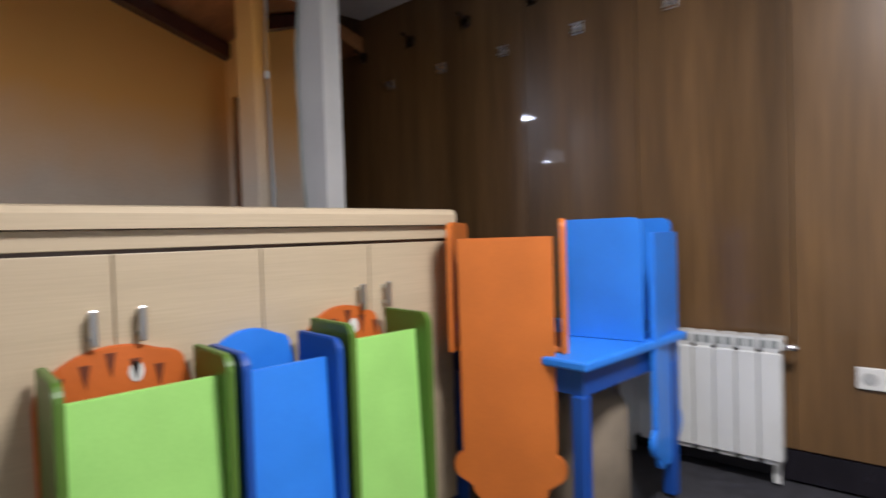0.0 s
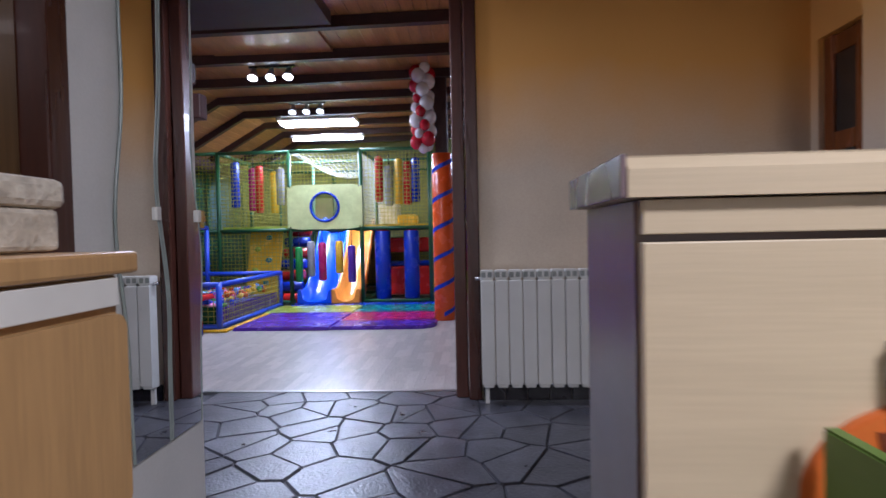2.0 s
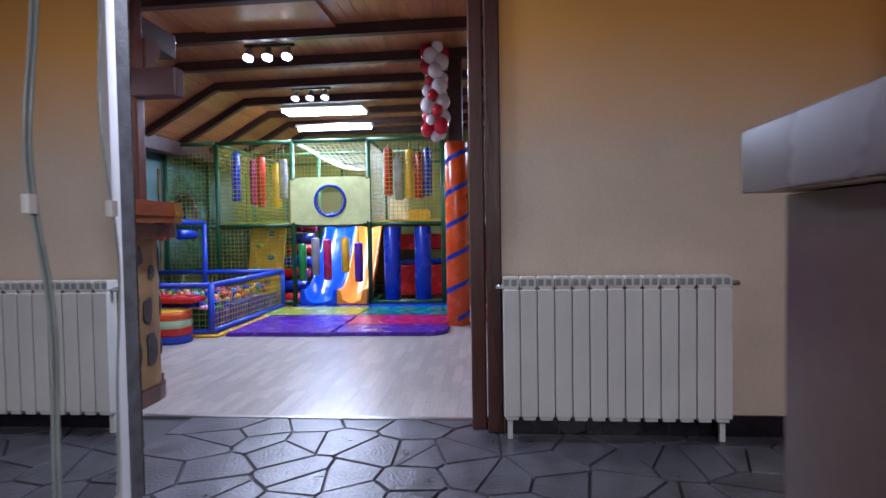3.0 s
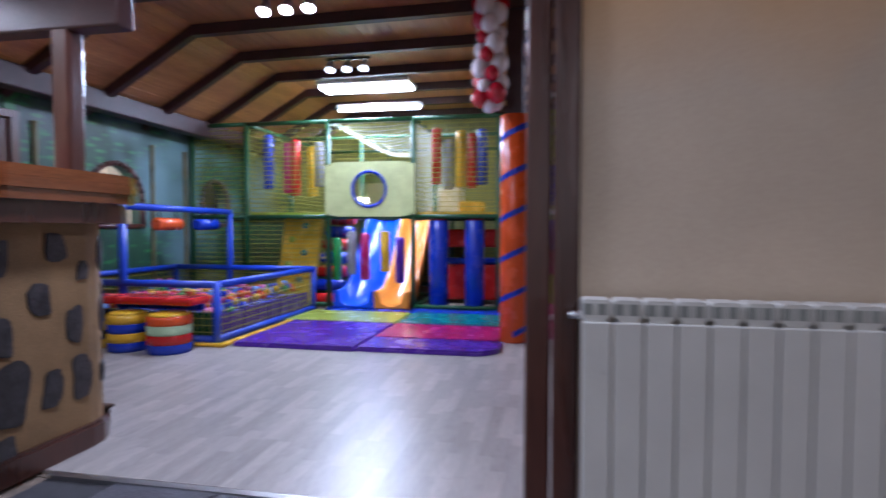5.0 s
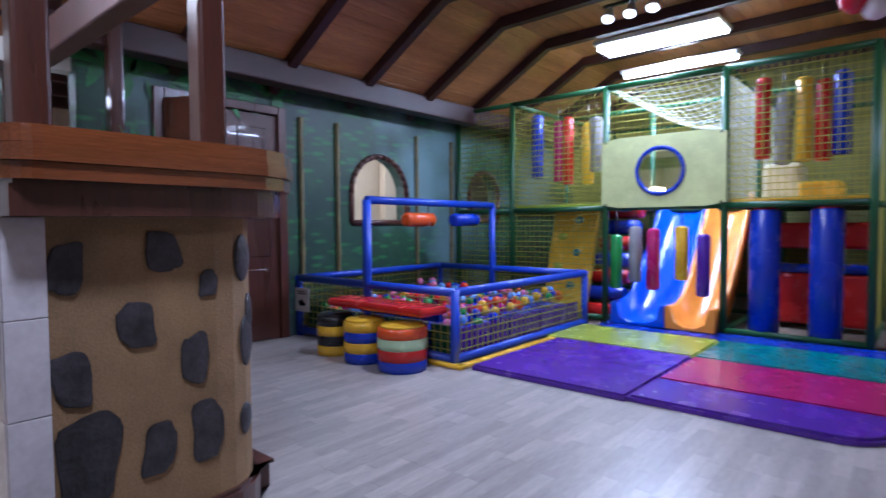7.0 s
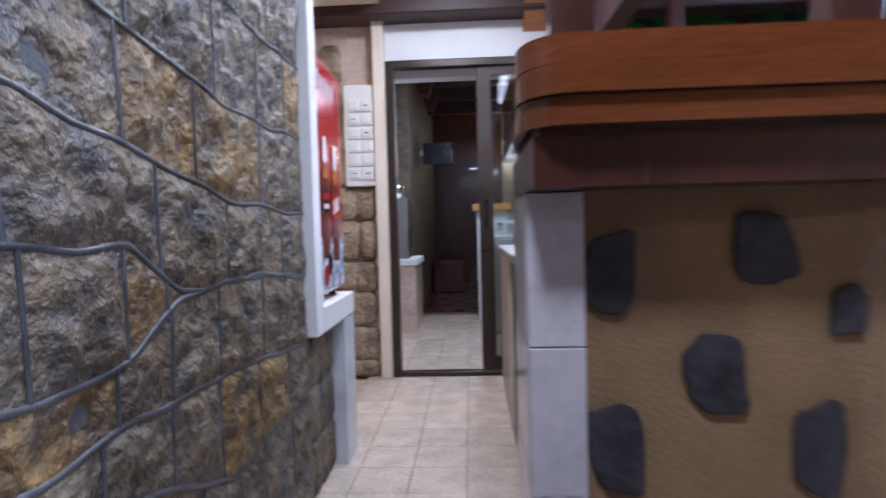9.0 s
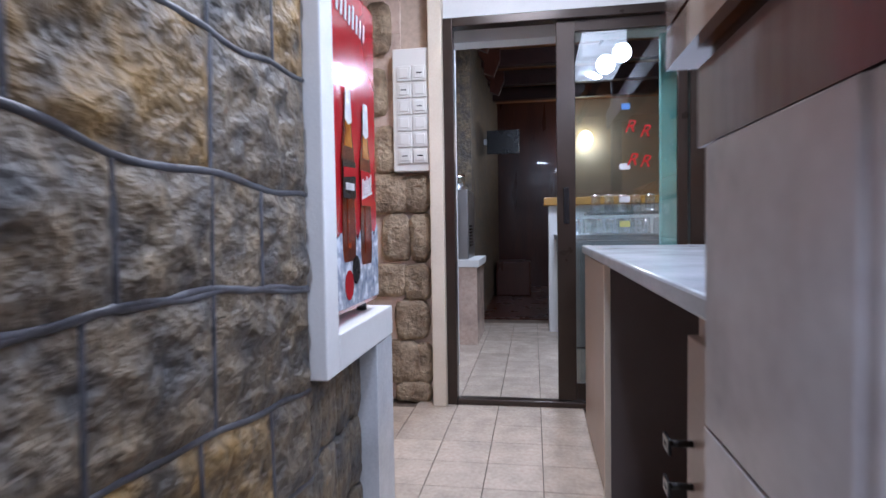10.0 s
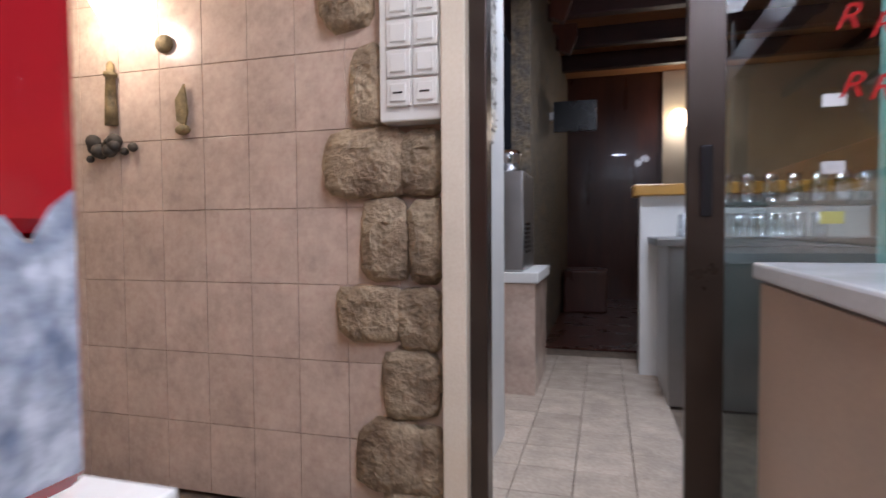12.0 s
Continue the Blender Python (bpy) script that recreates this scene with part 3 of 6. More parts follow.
for k, (ang, sz, hw, hh) in enumerate(((34, 0.852, 0.05, 0.08), (48, 0.66, 0.04, 0.07), (40, 0.572, 0.05, 0.09), (36, 0.309, 0.04, 0.055))):
    st = B()
    ball(st, (0, 0, 0), 1, hw, 0.012, hh, 12)
    ang2 = radians(90 + ang)
    bmesh.ops.transform(st, matrix=at(-4.09 + 0.198 * math.cos(ang2), -1.58 + 0.198 * math.sin(ang2), sz, pose(0, 0, 0, 0, 0, ang)), verts=st.verts)
    child("stone", st, BARSTONE, bar)
# pale tiles on the bar's end
for z0, z1 in ((0.004, 0.228), (0.23, 0.478), (0.48, 0.728), (0.73, 0.983)):
    child("tile", box(B(), -3.64, -3.548, -1.378, -1.362, z0, z1, bevel=0.002), PALETILE, bar)
    child("tile", box(B(), -3.558, -3.546, -1.622, -1.38, z0, z1, bevel=0.002), PALETILE, bar)

# ---- things: entrance hall ----


def radiator(x, y, z, count, height, turn):
    """Aluminium column radiator; its sections run along local x."""
    top = empty("radiator", "white aluminium column radiator hung low on the wall", "radiator", at=(x, y, z))
    top.rotation_euler.z = radians(turn)
    sec = B()
    box(sec, 0.002, 0.078, -0.06, -0.048, 0.02, height - 0.07, bevel=0.004)
    box(sec, 0.01, 0.07, -0.05, 0.03, 0.0, height - 0.05, bevel=0.006)
    slab(sec, rounded(0.076, 0.05, 0.012), at(0.002, -0.052, height - 0.062, Matrix(((1, 0, 0, 0), (0, 0, 1, 0), (0, 1, 0, 0), (0, 0, 0, 1)))), 0.085, bevel=0.004)
    data = mesh_of(sec, "section", ENAMEL)
    for i in range(count):
        ob = new("section", data)
        ob.parent, ob.location = top, (i * 0.08, 0, 0)
    gr = mesh_of(box(B(), 0.006, 0.03, -0.0545, -0.05, height - 0.052, height - 0.022), "grille", material("grille_shadow", (0.3, 0.32, 0.3), 0.5, vary=0.1))
    for i in range(2 * count):
        ob = new("grille", gr)
        ob.parent, ob.location = top, ((i // 2) * 0.08 + (i % 2) * 0.036, 0, 0)
    part("valve", cyl(B(), (-0.03, -0.01, height - 0.06), (0.02, -0.01, height - 0.06), 0.012, 10), CHROME, top, "brass valve end")
    part("valve", cyl(B(), (count * 0.08 - 0.01, -0.01, height - 0.05), (count * 0.08 + 0.045, -0.01, height - 0.05), 0.013, 10), CHROME, top, "brass valve end")
    for px in (0.03, count * 0.08 - 0.03):
        part("foot", box(B(), px - 0.012, px + 0.012, -0.015, 0.005, -z, 0.02), ENAMEL, top)
    return top


radiator(-3.56, 0.7, 0.1, 13, 0.69, 90)
r2 = radiator(0, 0, 0.08, 8, 0.5, 0)
r2.matrix_basis = PW @ pose(-0.61, -0.07, 0.08)


def cabinet():
    """Low cupboard with four maple doors, brown sides and a thick top."""
    c = empty("cabinet", "low cupboard with maple doors, brown sides and thick worktop", "cabinet", at=(-1.2, 1.6, 0))
    box_bm = B()
    box(box_bm, -1.37, -1.06, 0.885, 2.31, 0.0, 1.03)
    child("body", box_bm, BROWNSIDE, c, "brown laminate carcass")
    child("front_rail", box(B(), -1.058, -1.036, 0.889, 2.306, 0.985, 1.03, bevel=0.002), MAPLE, c)
    tp = B()
    slab(tp, [(0, 0), (0.37, 0), (0.37, 0.035), (0.36, 0.05), (0.34, 0.055), (0, 0.055)], at(-1.385, 0.865, 1.032, ALONG_X @ Matrix.Identity(4)) @ Matrix.Scale(-1, 4, (0, 0, 1)), 1.455, bevel=0.004)
    child("worktop", tp, MAPLE, c)
    lip = B()
    box(lip, -1.386, -1.014, 0.855, 0.8635, 1.032, 1.086, bevel=0.002)
    child("edge_strip", lip, material("violet_brown_edge", (0.16, 0.11, 0.12), 0.25, vary=0.05), c, "brown edge strip")
    for k in range(4):
        y0 = 0.889 + k * 0.3545
        dr = child("door", box(B(), -1.058, -1.036, y0, y0 + 0.351, 0.06, 0.975, bevel=0.002), MAPLE, c)
        hy = y0 + (0.297 if k % 2 == 0 else 0.04)
        hb = B()
        box(hb, -1.01, -1.0, hy, hy + 0.016, 0.775, 0.855, bevel=0.003)
        box(hb, -1.036, -1.005, hy + 0.002, hy + 0.014, 0.785, 0.795)
        box(hb, -1.036, -1.005, hy + 0.002, hy + 0.014, 0.835, 0.845)
        h = part("handle", hb, STEEL, dr, "brushed steel bar handle")
        h.matrix_parent_inverse = Matrix.Translation(c.location).inverted() @ Matrix.Translation(c.location)
    return c


cabinet()

# green chair sides: the back's green darkened, shade put into the colour
GRN_SHADED = material("green_chair_shaded_side", (0.085, 0.17, 0.02), 0.4, vary=0.06, scale=6, grain=0.1)
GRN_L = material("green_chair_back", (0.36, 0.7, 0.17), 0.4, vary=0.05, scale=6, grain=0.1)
# darker blue carries the shade on chair sides, table apron and legs
BLU_SHADED = material("blue_board_shaded", (0.015, 0.075, 0.36), 0.4, vary=0.06, scale=6, grain=0.1)
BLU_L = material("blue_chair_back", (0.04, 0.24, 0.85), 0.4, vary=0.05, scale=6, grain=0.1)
ORG_L = material("orange_chair_board", (0.62, 0.17, 0.025), 0.4, vary=0.07, scale=6, grain=0.1)
ORG_D = material("orange_animal_board", (0.6, 0.14, 0.02), 0.45, vary=0.08, scale=6, grain=0.1)
PALEEDGE = material("pale_board_edge", (0.42, 0.55, 0.42), 0.5, vary=0.05)
STRIPE = material("brown_stripe_paint", (0.16, 0.035, 0.012), 0.5, vary=0.1)


def toddler_chair(y, h, side, backm, label, group="toddler chairs by the cupboard", animal=None, width=0.25):
    """Small board chair: two rounded side boards, a back board towards the hall, a seat and an animal shaped front board."""
    c = empty("toddler_chair", label, "chair", group, at=(-0.88, y, 0))
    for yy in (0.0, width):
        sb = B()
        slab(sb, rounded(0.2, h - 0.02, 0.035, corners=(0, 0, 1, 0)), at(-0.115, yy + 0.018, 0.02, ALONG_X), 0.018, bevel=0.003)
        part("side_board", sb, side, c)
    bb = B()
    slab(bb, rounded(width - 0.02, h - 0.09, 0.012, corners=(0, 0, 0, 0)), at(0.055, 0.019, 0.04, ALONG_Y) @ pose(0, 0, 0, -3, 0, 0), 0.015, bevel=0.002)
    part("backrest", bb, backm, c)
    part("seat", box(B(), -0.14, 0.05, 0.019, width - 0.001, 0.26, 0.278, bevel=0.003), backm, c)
    if animal:
        am = B()
        n = 28
        pts = []
        for i in range(n):
            a = math.pi * i / (n - 1)
            r = 1 + 0.1 * max(0, math.cos((a - 0.7) * 6)) * (a < 1.2)
            pts.append((width / 2 + (width / 2 + 0.005) * r * math.cos(a), h - 0.1 + 0.12 * r * math.sin(a)))
        pts += [(0.0, 0.3), (width, 0.3)]
        slab(am, pts, at(-0.155, 0, 0, ALONG_Y), 0.015, bevel=0.003)
        part("front_board", am, animal, c, "animal shaped front board")
        if animal is ORG_D:
            for k in range(5):
                sp = B()
                yy = 0.03 + k * 0.05
                slab(sp, [(yy, h + 0.005 - 0.02 * abs(k - 2)), (yy + 0.022, h + 0.005 - 0.02 * abs(k - 2)), (yy + 0.012, h - 0.05 - 0.02 * abs(k - 2))], at(-0.1395, 0, 0, ALONG_Y), 0.002)
                part("stripe", sp, STRIPE, c)
            ey = B()
            slab(ey, [(width * 0.62 + 0.016 * math.cos(a * 0.524), h - 0.045 + 0.024 * math.sin(a * 0.524)) for a in range(12)], at(-0.1395, 0, 0, ALONG_Y), 0.002)
            part("eye", ey, PLASTIC, c, "white painted eye")
    return c


toddler_chair(1.085, 0.75, GRN_SHADED, GRN_L, "small green board chair with an orange tiger front", animal=ORG_D, width=0.31)
toddler_chair(1.432, 0.745, BLU_SHADED, BLU_L, "small blue board chair with a rounded blue front", animal=BLU_L, width=0.24)
toddler_chair(1.712, 0.775, GRN_SHADED, GRN_L, "small green board chair beside a blue one", animal=ORG_D, width=0.26)

# blue play table with chairs turned over on it
pt = empty("play_table", "low blue board table with chairs stacked on it", "table", at=(-0.7, 2.5, 0))
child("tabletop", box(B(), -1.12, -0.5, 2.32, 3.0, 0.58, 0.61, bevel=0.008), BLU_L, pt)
# apron and legs in the darkened blue, for the shade below the top
child("apron", box(B(), -1.09, -0.53, 2.35, 2.97, 0.5, 0.58), BLU_SHADED, pt)
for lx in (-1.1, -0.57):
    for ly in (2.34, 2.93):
        child("leg", box(B(), lx, lx + 0.045, ly, ly + 0.045, 0, 0.5, bevel=0.006), BLU_SHADED, pt)


def turned_chair(px, py, turn, front, sides, label):
    c = empty("upturned_chair", label, "chair", "chairs turned over on the table", at=(px, py, 0.612))
    c.rotation_euler.z = radians(turn)
    paw = [(0.0, 0.0), (0.0, -0.3)]
    for cx, cy, r, a0, a1 in ((0.02, -0.36, 0.05, 110, 230), (0.075, -0.425, 0.045, 180, 290), (0.15, -0.44, 0.04, 210, 330), (0.225, -0.425, 0.045, 250, 360), (0.28, -0.36, 0.05, -50, 70)):
        paw += [(cx + r * math.cos(radians(a0 + (a1 - a0) * i / 6)), cy + r * math.sin(radians(a0 + (a1 - a0) * i / 6))) for i in range(7)]
    paw += [(0.3, -0.3), (0.3, 0.0), (0.3, 0.37), (0.0, 0.37)]
    fb = B()
    slab(fb, paw, at(-0.15, -0.2, 0, ALONG_X), 0.018, bevel=0.003)
    part("front_board", fb, front, c, "long board with a scalloped paw end")
    for sx in (-0.19, 0.172):
        sb = B()
        slab(sb, rounded(0.3, 0.425, 0.035, corners=(0, 0, 1, 1)), at(sx, -0.19, 0.0, ALONG_Y), 0.018, bevel=0.003)
        part("side_board", sb, sides, c)
    part("seat", box(B(), -0.171, 0.171, -0.17, 0.1, 0.0, 0.018, bevel=0.003), front, c)
    return c


turned_chair(-0.87, 2.44, 34, ORG_L, ORG_L, "orange board chair turned over on the blue table")
turned_chair(-0.74, 2.86, 100, BLU_L, BLU_L, "blue board chair turned over on the table end")
sackbm = B()
lathe(sackbm, (-0.75, 2.68, 0.0), (-0.75, 2.68, 0.42), [(0, 0.15), (0.06, 0.165), (0.85, 0.16), (0.97, 0.13), (1, 0.06)], 18)
tagged(part("pouf", sackbm, material("beige_cloth", (0.26, 0.21, 0.15), 0.85, vary=0.1, scale=10, bump=0.5)), "beige cloth pouf standing under the blue table", "pouf")

# coat hooks in two rows on the panelled wall
hk = empty("coat_hook", "small steel coat hook with a plate", "coat hook", "coat hooks on the panelling")
hb = B()
box(hb, -0.03, 0.03, -0.006, 0.0, -0.03, 0.03, bevel=0.0015)
box(hb, -0.028, 0.028, -0.03, -0.006, 0.012, 0.02, bevel=0.001)
box(hb, -0.028, 0.028, -0.03, -0.006, -0.026, -0.018, bevel=0.001)
cyl(hb, (0, -0.004, -0.005), (0, -0.035, -0.012), 0.004, 8)
cyl(hb, (0, -0.035, -0.014), (0, -0.038, 0.012), 0.004, 8)
cyl(hb, (0, -0.004, -0.015), (0, -0.022, -0.028), 0.004, 8)
part("hook", hb, CHROME, hk)
hk.matrix_basis = PW @ pose(-2.15, 0, 1.97)
for k in range(1, 8):
    copy_thing(hk, PW @ pose(-2.15 + 0.44 * k, 0, 1.975 + 0.006 * (k % 2)))
big = empty("coat_hook", "dark bronze double coat hook on a round plate", "coat hook", "upper coat hooks on the panelling")
hb = B()
lathe(hb, (0, 0, 0), (0, -0.012, 0), [(0, 0.036), (0.7, 0.036), (1, 0.02)], 16)
cyl(hb, (0, -0.01, 0.01), (0, -0.07, 0.03), 0.006, 8)
cyl(hb, (0, -0.01, -0.01), (0, -0.04, -0.05), 0.006, 8)
ball(hb, (0, -0.07, 0.03), 0.012)
part("hook", hb, material("dark_bronze", (0.07, 0.05, 0.035), 0.3, metal=1.0), big)
big.matrix_basis = PW @ pose(-2.4, 0, 2.2)
for k in range(1, 6):
    copy_thing(big, PW @ pose(-2.4 + 0.44 * k, 0, 2.2))


def socket(m, label):
    c = empty("wall_socket", label, "wall socket")
    b = B()
    box(b, -0.075, 0.075, -0.012, 0.0, -0.04, 0.04, bevel=0.004)
    part("plate", b, PLASTIC, c)
    for sx in (-0.036, 0.036):
        r = B()
        lathe(r, (sx, -0.0125, 0), (sx, -0.016, 0), [(0, 0.024), (1, 0.02)], 14)
        part("outlet", r, material("socket_grey", (0.5, 0.5, 0.48), 0.4), c)
    c.matrix_basis = m
    return c


socket(PW @ pose(0.32, -0.001, 0.43), "white double wall socket on the brown panelling")
sw1 = socket(pose(-0.9, -0.265, 1.25, 0, 0, 180) @ Matrix.Scale(0.7, 4), "white switch plate beside the brown door")

# chest of drawers with a lace-covered box
ch = empty("chest_of_drawers", "beech chest of drawers against the white wall", "chest of drawers", at=(-0.7, -0.05, 0))
child("body", box(B(), -1.12, -0.25, -0.28, 0.13, 0.0, 0.94), BEECH, ch)
child("top", box(B(), -1.15, -0.22, -0.285, 0.15, 0.942, 0.975, bevel=0.006), BEECH, ch)
child("rail", box(B(), -1.11, -0.26, 0.131, 0.142, 0.895, 0.937, bevel=0.002), PLASTIC, ch, "white rail under the top")
for k, (z0, z1) in enumerate(((0.02, 0.3), (0.305, 0.585), (0.59, 0.885))):
    df = B()
    slab(df, rounded(0.86, z1 - z0, 0.025, corners=(1, 1, 1, 1)), at(-1.115, 0.15, z0, ALONG_X), 0.018, bevel=0.002)
    child("drawer_front", df, BEECH, ch)
lb = empty("lace_box", "long box covered in cream lace on the chest", "box", at=(-0.9, 0, 0.977))
lace = material("cream_lace", (0.62, 0.57, 0.48), 0.8, vary=0.25, scale=26, grain=0.4, grain_scale=90, bump=1.0, second=(0.42, 0.37, 0.3))
child("lid", box(B(), -1.2 + 0.08, -0.5, -0.2, 0.06, 1.04, 1.085, bevel=0.012), lace, lb)
child("body", box(B(), -1.11, -0.51, -0.195, 0.055, 0.978, 1.04, bevel=0.008), lace, lb)

# wavy mirrors


def wave(z, k=0.0):
    return 0.022 * math.sin(z * 5.2 + k) + 0.008 * math.sin(z * 11 + k)


EDGE = material("mirror_edge", (0.35, 0.4, 0.38), 0.25)


def wavy_mirror(x0, x1, zb, zt, y, normal, label, k):
    c = empty("wavy_mirror", label, "mirror", "wavy mirrors", at=((x0 + x1) / 2, y, zb))
    zs = [zb + (zt - zb) * i / 40 for i in range(41)]
    pts = [(x0 + wave(z, k), z) for z in zs] + [(x1 + wave(z, k + 1.1), z) for z in zs[::-1]]
    g = B()
    slab(g, [(px, pz) for px, pz in pts], at(0, y, 0, ALONG_X), 0.006 * normal)
    child("glass", g, MIRROR, c)
    for s, kk in ((x0, k), (x1, k + 1.1)):
        e = B()
        for za, zc in zip(zs, zs[1:]):
            cyl(e, (s + wave(za, kk), y - 0.004 * normal, za), (s + wave(zc, kk), y - 0.004 * normal, zc), 0.005, 6, caps=False)
        child("edge", e, EDGE, c)
    for z in (zb + 0.7, zb + 1.5):
        child("clip", box(B(), x0 + wave(z, k) - 0.008, x0 + wave(z, k) + 0.014, y - 0.009 * normal - 0.006, y - 0.009 * normal + 0.006, z - 0.02, z + 0.02, bevel=0.002), PLASTIC, c)
    return c


wavy_mirror(-2.17, -1.97, 0.37, 2.3, -0.282, -1, "tall frameless mirror with wavy edges on the white wall", 0.4)
wavy_mirror(-1.955, -1.77, 0.37, 2.3, -0.282, -1, "tall frameless mirror with wavy edges beside another", 1.5)
wavy_mirror(-2.46, -2.14, 0.4, 2.35, 2.352, 1, "tall wavy mirror on the white partition", 0.9)

# ---- things: playroom ----


def pipe(bm, a, b, r=0.03, seg=10):
    return cyl(bm, a, b, r, seg)


def net(bm, o, u, v, nu, nv, r=0.0042):
    """Square mesh net from corner o along u and v."""
    o, u, v = Vector(o), Vector(u), Vector(v)
    for i in range(nu + 1):
        p = o + u * (i / nu)
        cyl(bm, p, p + v, r, 3, caps=False)
    for i in range(nv + 1):
        p = o + v * (i / nv)
        cyl(bm, p, p + u, r, 3, caps=False)
    return bm


pf = empty("play_frame", "two-storey soft play frame of green padded pipes and nets", "play frame", at=(-9.2, -1.5, 0))
YS = (-3.8, -3.06, -2.0, -0.955, 0.04)
XS = (-8.3, -9.5, -10.9)
for xx in XS:
    for yy in YS:
        child("post", pipe(B(), (xx, yy, 0), (xx, yy, 2.24), 0.03), GREENPIPE, pf)
for z in (0.05, 1.1, 2.23):
    for xx in XS:
        for ya, yb in zip(YS, YS[1:]):
            if z < 0.1 and xx == XS[0] and ya == -2.0:
                continue
            child("rail", pipe(B(), (xx, ya, z), (xx, yb, z), 0.026), GREENPIPE, pf)
    for yy in YS:
        for xa, xb in zip(XS, XS[1:]):
            child("rail", pipe(B(), (xa, yy, z), (xb, yy, z), 0.026), GREENPIPE, pf)
for ya, yb in zip(YS, YS[1:]):
    w = yb - ya
    if ya != -2.0:
        child("net", net(B(), (-8.3, ya, 1.1), (0, w, 0), (0, 0, 1.12), max(10, int(w / 0.055)), 20), NET, pf)
    else:
        child("net", net(B(), (-8.3, ya, 1.73), (0, w, 0), (0, 0, 0.5), 19, 9), NET, pf)
    child("net", net(B(), (-10.88, ya, 0.05), (0, w, 0), (0, 0, 2.18), max(10, int(w / 0.06)), 36), NET, pf)
child("net", net(B(), (-8.3, -3.8, 0.05), (0, 0.74, 0), (0, 0, 1.05), 13, 19), NET, pf)
child("net", net(B(), (-8.3, -3.06, 0.5), (0, 1.06, 0), (0, 0, 0.6), 19, 11), NET, pf)
child("net", net(B(), (-8.3, -3.06, 1.1), (-2.6, 0, 0), (0, 0, 1.12), 44, 20), NET, pf)
child("net", net(B(), (-8.3, -0.955, 1.1), (-2.6, 0, 0), (0, 0, 1.12), 44, 20), NETPALE, pf)
child("net", net(B(), (-8.3, 0.04, 0.05), (-2.6, 0, 0), (0, 0, 2.18), 44, 38), NET, pf)
top_net = B()
for i in range(16):
    y0 = -2.0 + 1.045 * i / 15
    for a in range(10):
        xa, xb = -8.3 - 2.6 * a / 10, -8.3 - 2.6 * (a + 1) / 10
        sag = lambda q, s=i / 15: 2.2 - 0.22 * (1 - (2 * s - 1) ** 2) * (1 - (2 * q - 1) ** 2)
        cyl(top_net, (xa, y0, sag(a / 10)), (xb, y0, sag((a + 1) / 10)), 0.004, 3, caps=False)
for a in range(26):
    xa = -8.3 - 2.6 * a / 25
    for i in range(8):
        ya, yb = -2.0 + 1.045 * i / 8, -2.0 + 1.045 * (i + 1) / 8
        sg = lambda s, q=a / 25: 2.2 - 0.22 * (1 - (2 * s - 1) ** 2) * (1 - (2 * q - 1) ** 2)
        cyl(top_net, (xa, ya, sg(i / 8)), (xa, yb, sg((i + 1) / 8)), 0.004, 3, caps=False)
child("roof_net", top_net, NETPALE, pf, "pale sagging net")
# porthole board
pb = B()
c_y, c_z, rr = -1.475, 1.42, 0.2
nseg = 32
outer = []
for i in range(nseg):
    a = 2 * math.pi * (i + 0.5) / nseg
    ca, sa = math.cos(a), math.sin(a)
    k = min(0.545 / abs(ca) if abs(ca) > 1e-6 else 9, 0.32 / abs(sa) if abs(sa) > 1e-6 else 9)
    outer.append((c_y + k * ca, c_z + k * sa, c_y + rr * ca, c_z + rr * sa))
for (ay, az, by, bz), (cy2, cz2, dy, dz) in zip(outer, outer[1:] + outer[:1]):
    slab(pb, [(by, bz), (ay, az), (cy2, cz2), (dy, dz)], at(-8.27, 0, 0, ALONG_Y), 0.02)
bmesh.ops.remove_doubles(pb, verts=pb.verts, dist=0.0005)
child("porthole_board", pb, PANELGREEN, pf, "pale green board with a round window")
ring = B()
for i in range(32):
    a, b = 2 * math.pi * i / 32, 2 * math.pi * (i + 1) / 32
    cyl(ring, (-8.247, c_y + 0.205 * math.cos(a), c_z + 0.205 * math.sin(a)), (-8.247, c_y + 0.205 * math.cos(b), c_z + 0.205 * math.sin(b)), 0.018, 8, caps=False)
child("porthole_ring", ring, BLUE, pf, "blue padded ring")
child("porthole_glass", lathe(B(), (-8.262, c_y, c_z), (-8.258, c_y, c_z), [(0, rr), (1, rr)], 32), PANE, pf)
bl4 = B()
for by in (-1.98, -0.97):
    for bz in (1.13, 1.71):
        lathe(bl4, (-8.249, by, bz), (-8.243, by, bz), [(0, 0.012), (1, 0.009)], 8)
child("bolts", bl4, BLACKV, pf)
# deck
for ya, yb in ((-3.06, -2.0), (-2.0, -0.955), (-0.955, 0.04)):
    child("deck_mat", box(B(), -10.85, -9.8 if ya == -2.0 else -8.33, ya + 0.03, yb - 0.03, 1.1, 1.15, bevel=0.01), YELLOW if ya > -1 else LIME, pf, "padded deck mat")


def bag(y, x, z0, z1, r, mat, label, group, flat=False):
    c = empty("hanging_bag", label, "punch bag", group, at=(x, y, z0))
    b = B()
    if flat:
        box(b, x - 0.03, x + 0.03, y - r, y + r, z0, z1, bevel=0.02)
    else:
        lathe(b, (x, y, z0), (x, y, z1), [(0, r * 0.75), (0.03, r), (0.95, r), (0.985, r * 0.8), (1, r * 0.4)], 16)
    child("bag", b, mat, c)
    child("cord", cyl(B(), (x, y, z1), (x, y, 1.08 if z1 < 1.08 else 2.21), 0.006, 6), BLACKV, c)
    return c


